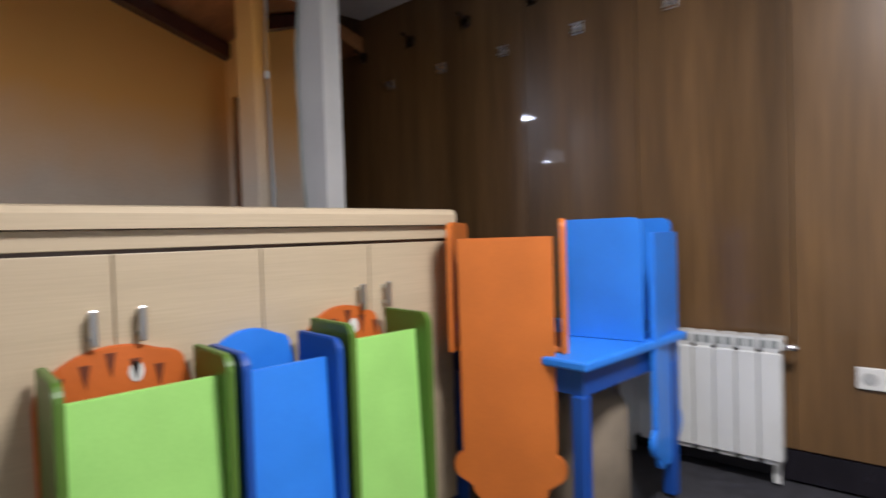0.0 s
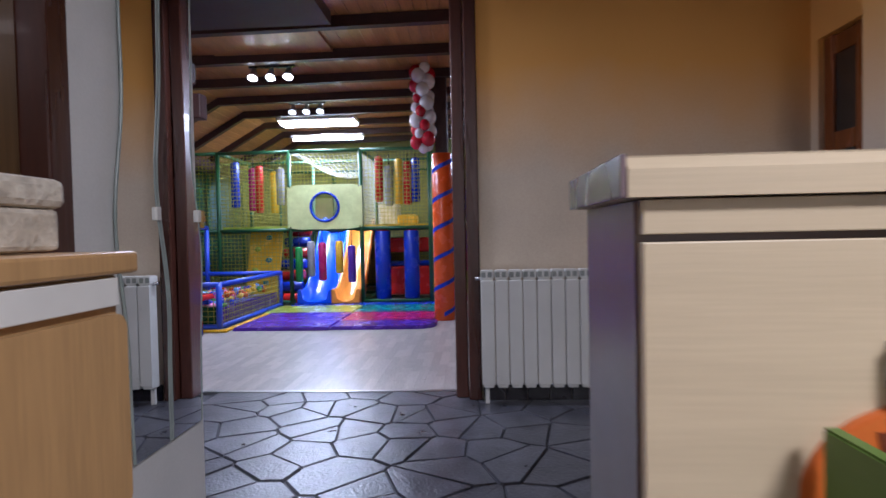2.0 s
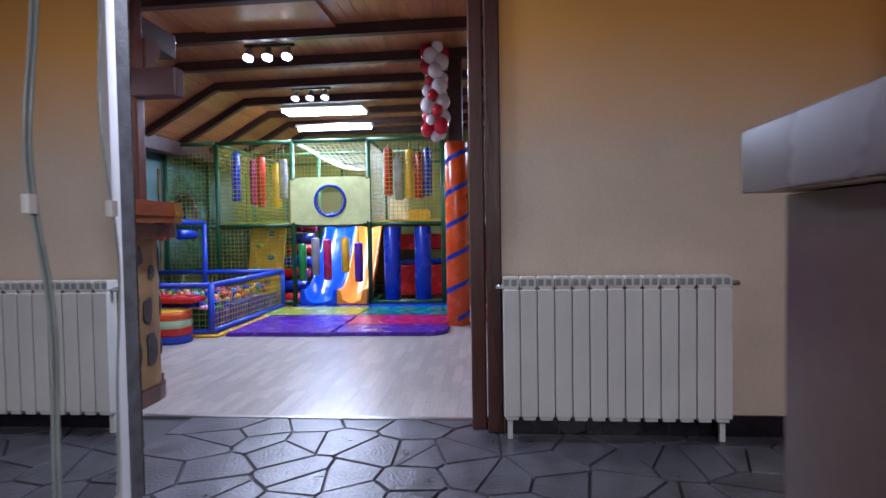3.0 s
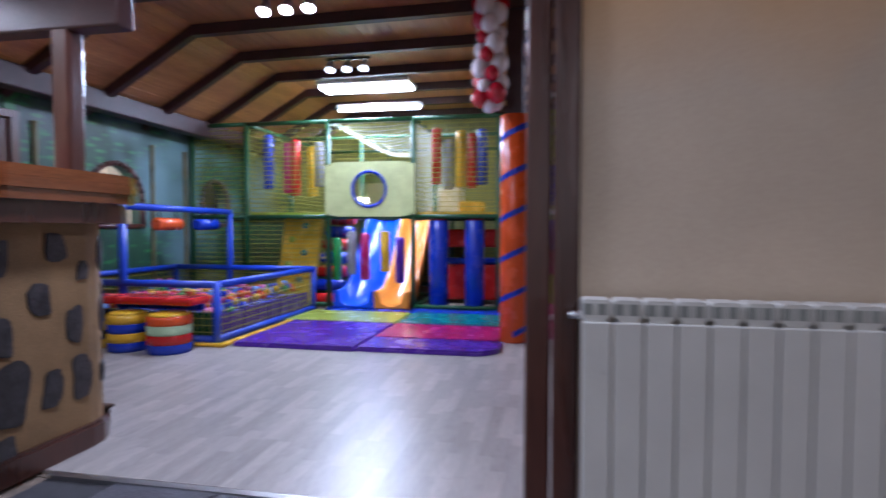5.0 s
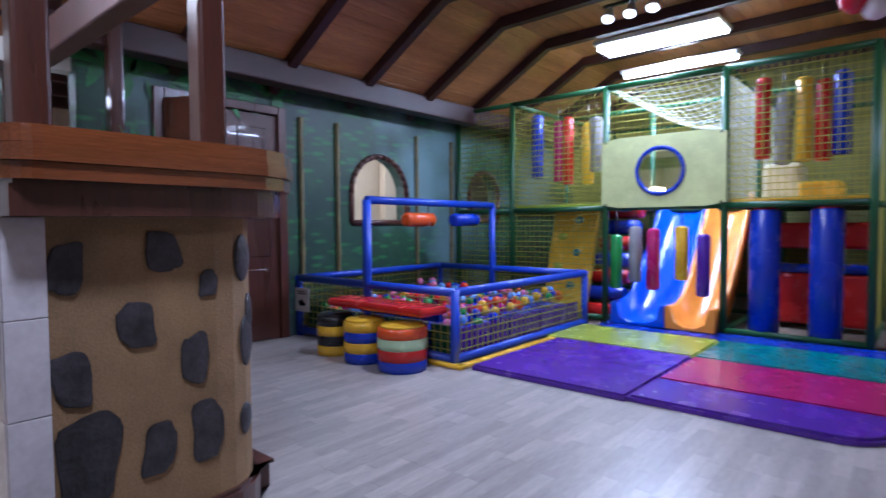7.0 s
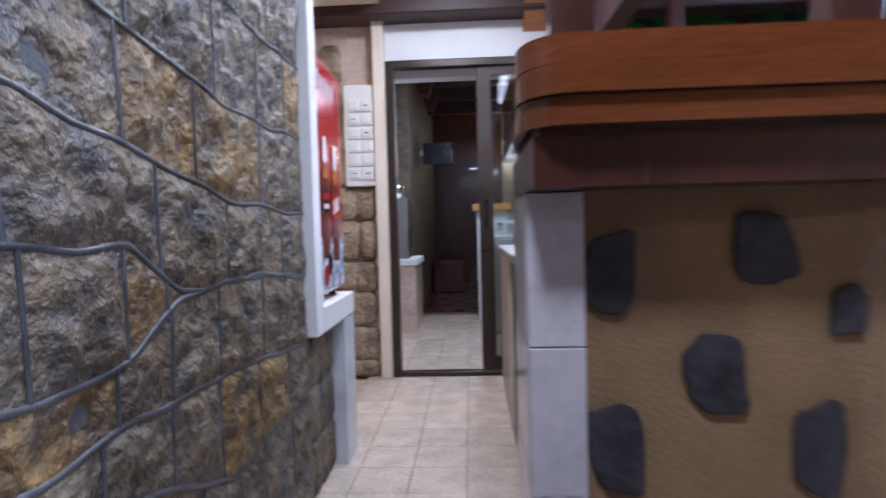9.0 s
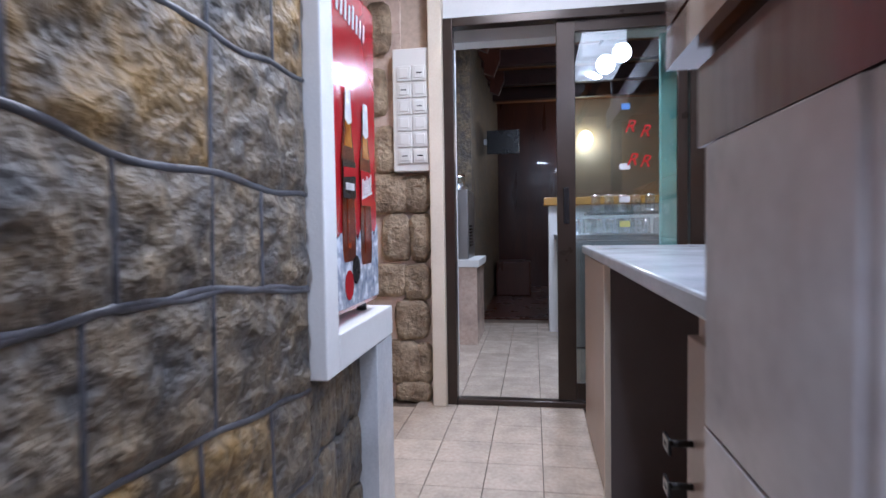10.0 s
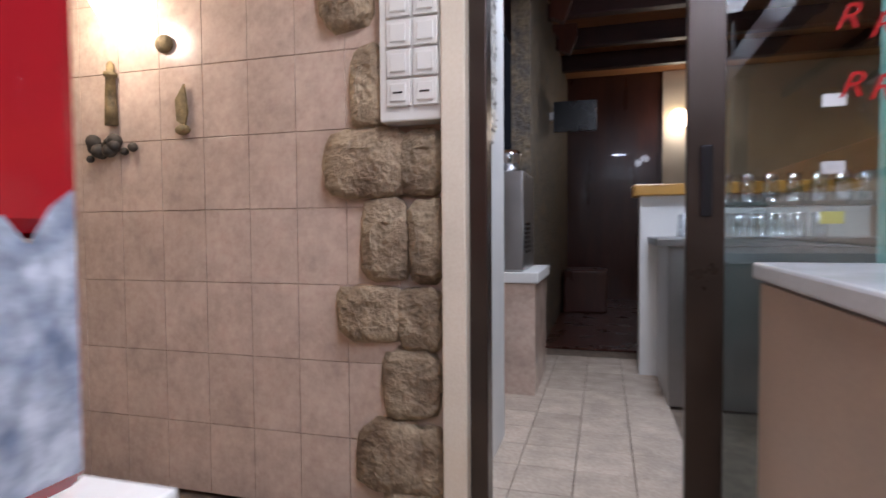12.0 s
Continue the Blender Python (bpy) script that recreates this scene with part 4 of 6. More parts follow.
for y, z0, z1, mat, nm in ((-1.87, 0.35, 0.85, GREEN, "green"), (-1.69, 0.42, 0.93, GREYV, "grey"), (-1.525, 0.36, 0.91, MAGENTA, "magenta"), (-1.28, 0.46, 0.93, YELLOW, "yellow"), (-1.1, 0.33, 0.86, PURPLE, "purple")):
    bag(y, -8.25, z0, z1, 0.055, mat, f"{nm} vinyl punch bag hanging before the slide", "low hanging bags")
for y, z0, z1, mat, nm in ((-2.93, 1.45, 2.15, BLUE, "blue"), (-2.56, 1.37, 2.08, RED, "red"), (-2.66, 1.4, 2.05, MAGENTA, "dark red"), (-2.33, 1.36, 1.99, YELLOW, "yellow"), (-2.24, 1.48, 2.04, GREYV, "grey"),
                           (-0.74, 1.49, 2.17, RED, "red"), (-0.59, 1.43, 2.03, GREYV, "grey"), (-0.445, 1.45, 2.13, YELLOW, "yellow"), (-0.31, 1.44, 2.09, RED, "red"), (-0.19, 1.48, 2.14, BLUE, "blue")):
    bag(y, -8.6, z0, z1, 0.062, mat, f"{nm} padded roller hanging on the upper deck", "upper hanging bags")
for y in (-0.67, -0.25):
    c = empty("padded_roller", "tall blue vinyl roller under the deck", "roller", "blue rollers of the mangle", at=(-8.4, y, 0.03))
    child("roller", lathe(B(), (-8.4, y, 0.03), (-8.4, y, 1.06), [(0, 0.1), (0.01, 0.112), (0.985, 0.112), (1, 0.1)], 24), BLUE, c)
    child("cap", lathe(B(), (-8.4, y, 1.06), (-8.4, y, 1.075), [(0, 0.1), (1, 0.07)], 24), RED, c, "red end cap")
for z0, z1, mat in ((0.04, 0.5, RED), (0.5, 0.58, BLUE), (0.72, 0.95, RED)):
    tagged(part("soft_block", box(B(), -9.35, -9.1, -0.9, 0.0, z0, z1, bevel=0.03), mat), "long vinyl soft block under the deck", "soft block", "soft blocks under the deck")
cube = B()
box(cube, -9.1, -8.75, -0.5, -0.2, 1.152, 1.3, bevel=0.03)
tagged(part("soft_block", cube, YELLOW), "yellow vinyl soft block on the upper deck", "soft block")
tagged(part("soft_block", box(B(), -9.6, -9.2, -0.85, -0.55, 1.152, 1.5, bevel=0.03), material("cream_vinyl", (0.6, 0.55, 0.35), 0.35)), "cream vinyl soft block on the upper deck", "soft block")


def slide(y0, y1, mat, label):
    """A chute that falls from the deck towards the room, flat at its foot."""
    c = empty("slide", label, "slide", "pair of slides", at=(-8.8, (y0 + y1) / 2, 0))
    n = 18
    prof = []
    for i in range(n + 1):
        s = i / n
        xx = -9.75 + 1.6 * s
        zz = 0.06 + 1.09 * (0.5 + 0.5 * math.cos(math.pi * min(1, s * 1.12))) ** 1.1
        prof.append((xx, zz))
    b = B()
    rows = []
    w = y1 - y0
    sect = ((0, 0.16), (0.02, 0.18), (0.05, 0.16), (0.08, 0.04), (0.16, 0.0), (w - 0.16, 0.0), (w - 0.08, 0.04), (w - 0.05, 0.16), (w - 0.02, 0.18), (w, 0.16), (w, -0.02), (0, -0.02))
    for xx, zz in prof:
        rows.append([b.verts.new((xx, y0 + a, zz + d)) for a, d in sect])
    for r0, r1 in zip(rows, rows[1:]):
        for i in range(len(sect)):
            j = (i + 1) % len(sect)
            b.faces.new((r0[i], r0[j], r1[j], r1[i])).smooth = True
    b.faces.new(rows[0])
    b.faces.new(rows[-1][::-1])
    child("chute", b, mat, c)
    return c


slide(-1.88, -1.38, SLIDEBLUE, "glossy blue plastic slide below the deck")
slide(-1.39, -0.98, SLIDEORANGE, "glossy orange plastic slide beside the blue one")
# climbing board and log ladder
cb = empty("climbing_board", "yellow sloping climbing board with round holds", "climbing board", at=(-8.6, -2.45, 0.03))
M = at(-8.36, -2.74, 0.03) @ pose(0, 0, 0, 0, -16, 0)
child("board", box(B(), -0.04, 0.0, 0, 0.5, 0, 1.12, M, bevel=0.008), YELLOW, cb)
for hy, hz, mt in ((0.1, 0.2, LIME), (0.3, 0.3, TEAL), (0.12, 0.5, LIME), (0.32, 0.65, TEAL), (0.14, 0.82, LIME), (0.3, 1.0, TEAL)):
    hb = B()
    ball(hb, (0.012, hy, hz), 0.05, 0.5, 1, 0.8, 12)
    bmesh.ops.transform(hb, matrix=M, verts=hb.verts)
    child("hold", hb, mt, cb)
ll = empty("log_ladder", "steep ladder of red and blue padded logs", "ladder", at=(-8.8, -2.1, 0.03))
for k in range(7):
    child("log", lathe(B(), (-8.45 - 0.09 * k, -2.28, 0.09 + 0.165 * k), (-8.45 - 0.09 * k, -1.9, 0.09 + 0.165 * k), [(0, 0.06), (0.05, 0.075), (0.95, 0.075), (1, 0.06)], 14), BLUE if k % 2 else RED, ll)

# floor mats


def mat(name, x0, x1, y0, y1, m, label, z=0.035, corner=False):
    b = B()
    slab(b, rounded(x1 - x0, y1 - y0, 0.22 if corner else 0.02, 8, corners=(0, 0, 1, 0) if corner else (1, 1, 1, 1)), at(x0, y0, 0.002), z, bevel=0.014)
    return tagged(part(name, b, m), label, "mat", "padded mats before the frame")


mat("floor_mat", -7.25, -6.1, -1.93, -0.88, PURPLE, "purple padded floor mat")
mat("floor_mat", -6.56, -6.12, -0.875, 0.24, PURPLE, "purple padded mat with one rounded corner", corner=True)
mat("floor_mat", -7.25, -6.565, -0.875, 0.2, MAGENTA, "magenta padded floor mat")
mat("floor_mat", -7.95, -7.255, -0.875, 0.2, TEAL, "teal padded floor mat")
mat("floor_mat", -7.95, -7.255, -2.1, -0.88, LIME, "lime padded floor mat")
mat("floor_mat", -8.28, -7.955, -1.95, 0.2, BLUE, "blue padded mat below the slides", 0.03)
mat("floor_mat", -9.4, -6.9, 0.6, 2.3, MAGENTA, "magenta padded mat beside the striped column")
edge = B()
box(edge, -7.95, -6.05, -2.02, -1.96, 0.002, 0.03, bevel=0.01)
box(edge, -6.11, -6.03, -2.3, -1.96, 0.002, 0.03, bevel=0.01)
tagged(part("mat_border", edge, YELLOW), "yellow padded border strip along the ball pit", "mat")

# ball pit
bp = empty("ball_pit", "ball pit of blue padded pipes with netted sides", "ball pit", at=(-7.0, -2.95, 0))
PX, PY = (-6.1, -7.98), (-2.06, -3.82)
for xx in PX:
    for yy in PY:
        child("post", pipe(B(), (xx, yy, 0), (xx, yy, 0.52), 0.032), BLUEPIPE, bp)
for z in (0.05, 0.5):
    for yy in PY:
        child("rail", pipe(B(), (PX[0], yy, z), (PX[1], yy, z), 0.03), BLUEPIPE, bp)
    for xx in PX:
        child("rail", pipe(B(), (xx, PY[0], z), (xx, PY[1], z), 0.03), BLUEPIPE, bp)
for xx, yy in ((-6.1, -2.93), (-7.98, -3.1)):
    child("tall_post", pipe(B(), (xx, yy, 0), (xx, yy, 1.15), 0.034), BLUEPIPE, bp)
child("cross_bar", pipe(B(), (-6.1, -2.93, 1.15), (-7.98, -3.1, 1.15), 0.032), BLUEPIPE, bp)
for yy in PY:
    child("net", net(B(), (PX[0], yy, 0.05), (PX[1] - PX[0], 0, 0), (0, 0, 0.45), 30, 8), NET, bp)
for xx in PX:
    child("net", net(B(), (xx, PY[0], 0.05), (0, PY[1] - PY[0], 0), (0, 0, 0.45), 28, 8), NET, bp)
for s in range(8):
    x0 = PX[0] - 0.02 - s * 0.23
    child("pad", box(B(), x0 - 0.21, x0, PY[0] - 0.05, PY[0] - 0.035, 0.06, 0.24, bevel=0.006), PURPLE, bp, "purple side pad")
for s in range(7):
    y0 = PY[0] - 0.04 - s * 0.24
    child("pad", box(B(), PX[0] - 0.05, PX[0] - 0.035, y0 - 0.22, y0, 0.06, 0.26, bevel=0.006), vinyl("dark_green_pad", (0.01, 0.07, 0.03)) if s == 0 else bpy.data.materials["dark_green_pad"], bp, "dark green side pad")
for xc, yc, ln, m in ((-6.75, -2.99, 0.34, ORANGE), (-7.45, -3.05, 0.36, BLUE)):
    c = empty("swing_roller", "padded roller hanging from the ball pit bar", "roller", "rollers over the ball pit", at=(xc, yc, 1.0))
    child("roller", lathe(B(), (xc + ln / 2, yc, 1.0), (xc - ln / 2, yc, 1.0), [(0, 0.04), (0.04, 0.06), (0.96, 0.06), (1, 0.04)], 16), m, c)
    st = B()
    for q in (-0.12, 0.12):
        cyl(st, (xc + q, yc, 1.05), (xc + q, yc, 1.16), 0.006, 6)
    child("strap", st, BLACKV, c)
ballmats = [RED, BLUE, YELLOW, GREEN, ORANGE, MAGENTA, vinyl("light_blue_ball", (0.15, 0.35, 0.7)), vinyl("pink_ball", (0.7, 0.2, 0.35))]
bmeshes = []
for m in ballmats:
    b = B()
    ball(b, (0, 0, 0), 0.038, seg=10)
    bmeshes.append(mesh_of(b, "ball", m))
pit = empty("pit_balls", "heap of coloured plastic balls in the pit", "balls", at=(-7.0, -2.9, 0.15))
rnd = random.Random(5)
for k in range(290):
    ob = new("ball", bmeshes[rnd.randrange(len(bmeshes))])
    ob.parent = pit
    ax, ay = rnd.uniform(-0.9, 0.82), rnd.uniform(-0.78, 0.74)
    ob.location = (ax, ay, 0.1 + 0.07 * rnd.random() + 0.05 * math.sin(ax * 3) * math.cos(ay * 4))
child("fill", box(B(), -7.93, -6.16, -3.77, -2.12, 0.02, 0.21), BLUE, pit)
bench = empty("bench_pad", "long red padded board across three round stools", "bench", at=(-5.92, -2.6, 0.3))
child("pad", box(B(), -6.06, -5.8, -3.05, -2.08, 0.36, 0.42, bevel=0.024), RED, bench)
child("bracket", box(B(), -6.08, -6.04, -2.95, -2.15, 0.3, 0.37), BLUE, bench)


def drum(x, y, r, cols, label):
    c = empty("stool", label, "stool", "round stools by the ball pit", at=(x, y, 0))
    h = 0.29 / len(cols)
    for i, m in enumerate(cols):
        b = B()
        top = i == len(cols) - 1
        lathe(b, (0, 0, i * h + 0.002), (0, 0, (i + 1) * h), [(0, r), (0.5, r * 1.012), (0.9, r), (1, r * (0.92 if top else 0.995))], 26)
        part("band", b, m, c)
    part("cushion", lathe(B(), (0, 0, 0.29), (0, 0, 0.312), [(0, r * 0.94), (0.6, r * 0.86), (1, r * 0.5)], 26), cols[-1] if cols[-1] is not ORANGE else YELLOW, c)
    return c


drum(-5.86, -3.02, 0.14, (YELLOW, BLACKV, YELLOW, BLACKV), "round stool with yellow and black bands")
drum(-5.84, -2.67, 0.15, (BLUE, YELLOW, BLUE, YELLOW), "round stool with blue and yellow bands")
drum(-5.84, -2.3, 0.165, (BLUE, RED, MINT, ORANGE), "round stool with blue, red, mint and orange bands")
# notice on the pit
nt_ = empty("notice", "white notice sheet tied to the ball pit rail", "sign", at=(-6.06, -3.72, 0.3))
child("sheet", box(B(), -6.058, -6.052, -3.82, -3.62, 0.22, 0.42), PLASTIC, nt_)
dk = B()
slab(dk, [(-3.77, 0.3), (-3.72, 0.33), (-3.69, 0.3), (-3.66, 0.29), (-3.68, 0.27), (-3.75, 0.27)], at(-6.05, 0, 0, ALONG_Y), 0.002)
for z in (0.37, 0.39):
    box(dk, -6.05, -6.048, -3.78, -3.66, z, z + 0.008)
child("print", dk, BLACKV, nt_, "dark unreadable print")

# striped column
col = empty("padded_column", "round orange padded column with a blue spiral band", "column", at=(-6.78, 0.31, 0))
child("padding", lathe(B(), (-6.78, 0.31, 0.0), (-6.78, 0.31, 1.92), [(0, 0.115), (0.004, 0.12), (0.995, 0.12), (1, 0.112)], 32), ORANGE, col)
sp = B()
turns, n = 5.3, 170
prev = None
for i in range(n + 1):
    a = 2 * math.pi * turns * i / n
    z = 0.05 + 1.8 * i / n
    ring_ = [sp.verts.new((-6.78 + 0.1225 * math.cos(a), 0.31 + 0.1225 * math.sin(a), z + dz)) for dz in (0, 0.05)]
    if prev:
        sp.faces.new((prev[0], ring_[0], ring_[1], prev[1]))
    prev = ring_
child("spiral_band", sp, BLUE, col, "blue vinyl spiral band")
child("post", box(B(), -6.85, -6.71, 0.24, 0.38, 1.92, 2.86), BEAMWOOD, col, "dark wooden post above the padding")
c2 = copy_thing(col, at(-8.4, 0.22, 0))
c2.location = (-8.5, 0.24, 0)
# side structure: white frame with coloured pads
sf = empty("side_play_frame", "white framed play cage with coloured pads and netting", "play frame", at=(-7.9, 1.2, 0))
for yy in (0.72, 1.9):
    child("post", box(B(), -7.63, -7.57, yy, yy + 0.06, 0, 2.3, bevel=0.01), PLASTIC, sf)
for z in (0.06, 1.1, 2.24):
    child("rail", box(B(), -7.63, -7.57, 0.78, 1.9, z, z + 0.05, bevel=0.01), PLASTIC, sf)
for z0, z1, m in ((0.2, 0.5, LIME), (0.5, 0.75, MAGENTA), (0.75, 1.05, PURPLE), (1.2, 1.6, BLUE), (1.65, 1.9, LIME), (1.95, 2.15, LIME)):
    child("pad", box(B(), -7.9, -7.7, 0.8, 1.9, z0, z1, bevel=0.02), m, sf)
child("net", net(B(), (-7.6, 0.78, 1.1), (0, 1.1, 0), (0, 0, 1.1), 18, 18), NETPALE, sf)

# balloons
bal = empty("balloon_string", "hanging string of red and white balloons", "balloons", at=(-6.55, 0.14, 2.4))
bw = material("white_balloon", (0.72, 0.68, 0.72), 0.15, vary=0.04)
br = material("red_balloon", (0.5, 0.012, 0.03), 0.15, vary=0.08)
rnd = random.Random(3)
for k in range(30):
    b = B()
    z = 1.96 + 0.03 * k
    r = rnd.choice((0.05, 0.06, 0.075, 0.08))
    a = k * 2.4
    rad = 0.075 if k else 0.0
    ball(b, (-6.55 + rad * math.cos(a), 0.12 + rad * math.sin(a), z), r, 1, 1, 1.1, 14)
    child("balloon", b, br if (k % 5) in (2, 3) else bw, bal)
child("string", cyl(B(), (-6.55, 0.12, 1.95), (-6.55, 0.12, 2.88), 0.003, 5), PLASTIC, bal)

# lights of the playroom


def tube_fixture(x, y0, y1, z, label, tubes=1):
    c = empty("tube_lamp", label, "ceiling lamp", "fluorescent ceiling lamps", at=(x, (y0 + y1) / 2, z))
    child("housing", box(B(), x - 0.05 * tubes - 0.03, x + 0.05 * tubes + 0.03, y0, y1, z + 0.052, z + 0.1, bevel=0.01), PLASTIC, c)
    for k in range(tubes):
        xo = x + (k - (tubes - 1) / 2) * 0.09
        child("tube", cyl(B(), (xo, y0 + 0.02, z + 0.03), (xo, y1 - 0.02, z + 0.03), 0.019, 10), TUBE, c, "lit fluorescent tube")
    return c


tube_fixture(-8.75, -2.25, -1.08, 2.68, "lit fluorescent ceiling lamp with four tubes", 4)
tube_fixture(-9.35, -2.28, -1.1, 2.55, "lit fluorescent ceiling lamp over the frame", 1)
tube_fixture(-8.6, 1.3, 2.5, 2.72, "lit fluorescent ceiling lamp beyond the column", 2)


def spot_rail(x, y, lit, label):
    c = empty("spot_rail", label, "spotlight", "spot rails on the ceiling", at=(x, y, 2.7))
    child("rail", box(B(), x - 0.02, x + 0.02, y - 0.25, y + 0.25, 2.8, 2.825, bevel=0.004), BLACKV, c)
    child("mount", box(B(), x - 0.05, x + 0.05, y - 0.06, y + 0.06, 2.825, 2.86), STEEL, c)
    for k in (-1, 0, 1):
        yy = y + k * 0.19
        sh = child("shade", lathe(B(), (x, yy, 2.79), (x + 0.06, yy, 2.68), [(0, 0.02), (0.4, 0.035), (1, 0.055)], 14), STEEL, c)
        child("bulb", lathe(B(), (x + 0.0605, yy, 2.679), (x + 0.066, yy, 2.668), [(0, 0.05), (1, 0.03)], 14), BULB if lit else glow("dim_bulb", (0.9, 0.95, 1.0), 4), c)
    return c


spot_rail(-6.2, -1.45, True, "ceiling rail with three bright spotlights")
spot_rail(-7.85, -1.57, False, "ceiling rail with three spotlights")
duct = B()
box(duct, -5.9, -5.1, -1.9, -0.7, 2.83, 2.86)
structure("ceiling_hatch", duct, CEILWOOD, "boarded hatch in the pine ceiling", "hatch")

# arched windows in the mural wall, with wooden surrounds
for x0, x1, z0, z1 in ((-7.47, -6.72, 0.98, 1.64), (-9.15, -8.55, 1.0, 1.6)):
    w_ = empty("arch_window", "round-headed opening with a dark wooden surround", "window", "arched openings in the mural", at=((x0 + x1) / 2, -3.85, z0))
    w_["kind"] = "structure"
    b = B()
    c0, r0 = (x0 + x1) / 2, (x1 - x0) / 2
    line = [(x0, z0)] + [(c0 - r0 * math.cos(math.pi * i / 14), z1 - r0 + r0 * math.sin(math.pi * i / 14)) for i in range(15)] + [(x1, z0), (x0, z0)]
    for (xa, za), (xb, zb) in zip(line, line[1:]):
        cyl(b, (xa, -3.845, za), (xb, -3.845, zb), 0.028, 8)
    child("surround", b, DARKWOOD, w_)
    child("reveal_wall", box(B(), x0 - 0.2, x1 + 0.2, -5.2, -5.1, z0 - 0.1, z1 + 0.3), CREAM, w_, "cream wall behind the opening")
    g = B()
    ball(g, (c0 + 0.12, -4.6, z1 - 0.35), 0.07, seg=12)
    ball(g, (c0 - 0.1, -4.7, z1 - 0.3), 0.07, seg=12)
    child("lamp_globe", g, glow("lit_globe", (1.0, 0.96, 0.88), 9) if "lit_globe" not in bpy.data.materials else bpy.data.materials["lit_globe"], w_, "lit white globes")
lamp("arch_room_light", "AREA", (-7.6, -4.5, 2.2), 26, (1.0, 0.92, 0.8), 0.6, 0.3)
structure("wall_arch_room", box(B(), -11.0, -5.97, -5.4, -5.3, 0, 2.7), CREAM, "cream wall of the room behind the mural", "wall")
# bamboo poles painted standing against the mural
for px in (-6.15, -6.55, -7.62, -8.2):
    b = B()
    lathe(b, (px, -3.835, 0), (px, -3.835, 1.9), [(0, 0.022)] + [(k / 8 + d, 0.022 + e) for k in range(8) for d, e in ((0.01, 0.0), (0.06, -0.003), (0.115, 0.0), (0.12, 0.005))] + [(1, 0.02)], 8)
    tagged(part("bamboo_pole", b, material("bamboo", (0.2, 0.17, 0.07), 0.5, vary=0.2, scale=8)), "bamboo pole fixed against the mural", "pole", "bamboo poles")
# large green leaves on the mural above the doors
leafm = material("leaf_paint", (0.03, 0.2, 0.05), 0.5, vary=0.2, scale=8)
lv = empty("leaf_garland", "broad green leaves above the double door", "leaves", at=(-5.4, -3.84, 2.0))
rnd = random.Random(8)
for k in range(46):
    b = B()
    L, W = rnd.uniform(0.12, 0.24), rnd.uniform(0.025, 0.05)
    slab(b, [(0, 0), (L * 0.35, W), (L * 0.7, W * 0.7), (L, 0), (L * 0.7, -W * 0.7), (L * 0.35, -W)], at(rnd.uniform(-6.1, -4.5), -3.845 + 0.004 * (k % 5), rnd.uniform(1.97, 2.1), ALONG_X @ pose(0, 0, 0, 0, 0, rnd.uniform(0, 360))), 0.002)
    child("leaf", b, leafm, lv)

# double door in the mural wall, one leaf open
dd = empty("door_double", "dark panelled double door with one leaf standing open", "door", at=(-5.45, -3.9, 0))
dd["kind"] = "structure"
fr = B()
box(fr, -5.99, -5.91, -3.9, -3.81, 0, 1.95, bevel=0.006)
box(fr, -4.99, -4.91, -3.9, -3.81, 0, 1.95, bevel=0.006)
box(fr, -5.91, -4.99, -3.9, -3.81, 1.88, 1.95, bevel=0.006)
child("door_frame", fr, DARKWOOD, dd)


def panel_leaf(m):
    b = B()
    box(b, 0, 0.45, -0.02, 0.02, 0.01, 1.87, m, bevel=0.003)
    for z0, z1 in ((0.12, 0.6), (0.7, 1.15), (1.25, 1.76)):
        box(b, 0.09, 0.36, 0.018, 0.028, z0, z1, m, bevel=0.007)
    return b


child("leaf_closed", panel_leaf(pose(-5.91, -3.86, 0)), DARKWOOD, dd)
child("leaf_open", panel_leaf(pose(-4.99, -3.8, 0, 0, 0, 118)), material("red_brown_door", (0.17, 0.05, 0.025), 0.25, vary=0.2, scale=5, grain=0.3, stretch=(2, 2, 0.2)), dd, "red-brown open leaf")

# ---- things: bar roof posts ----
for px, py in ((-3.66, -1.55), (-4.14, -1.5)):
    c = empty("roof_post", "dark carved wooden post standing on the bar", "post", "posts on the bar", at=(px, py, 1.196))
    child("shaft", box(B(), px - 0.045, px + 0.045, py - 0.045, py + 0.045, 1.196, 2.6, bevel=0.012), DARKWOOD, c)
    b = B()
    slab(b, [(0, 0), (0.16, 0.2), (0.16, 0.26), (0.0, 0.26)], at(px - 0.045, py + 0.02, 1.95, pose(0, 0, 0, 0, 0, 180) @ ALONG_X), 0.04, bevel=0.004)
    child("bracket", b, DARKWOOD, c)
structure("beam_bar", box(B(), -4.19, -4.09, -3.9, -1.2, 1.83, 2.0, bevel=0.01), BEAMWOOD, "dark beam along the bar roof", "beam")
structure("beam_bar_front", box(B(), -4.6, -2.95, -1.6, -1.48, 2.2, 2.36, bevel=0.01), BEAMWOOD, "dark beam across the bar front", "beam")
wl = empty("bar_light_box", "white lit box under the bar roof", "lamp", at=(-3.95, -2.1, 2.3))
child("diffuser", box(B(), -4.06, -3.75, -2.6, -1.9, 2.12, 2.3, bevel=0.01), glow("lit_diffuser", (0.95, 0.95, 1.0), 2.2), wl)
child("frame", box(B(), -4.08, -3.73, -2.62, -1.88, 2.3, 2.62), BEAMWOOD, wl)

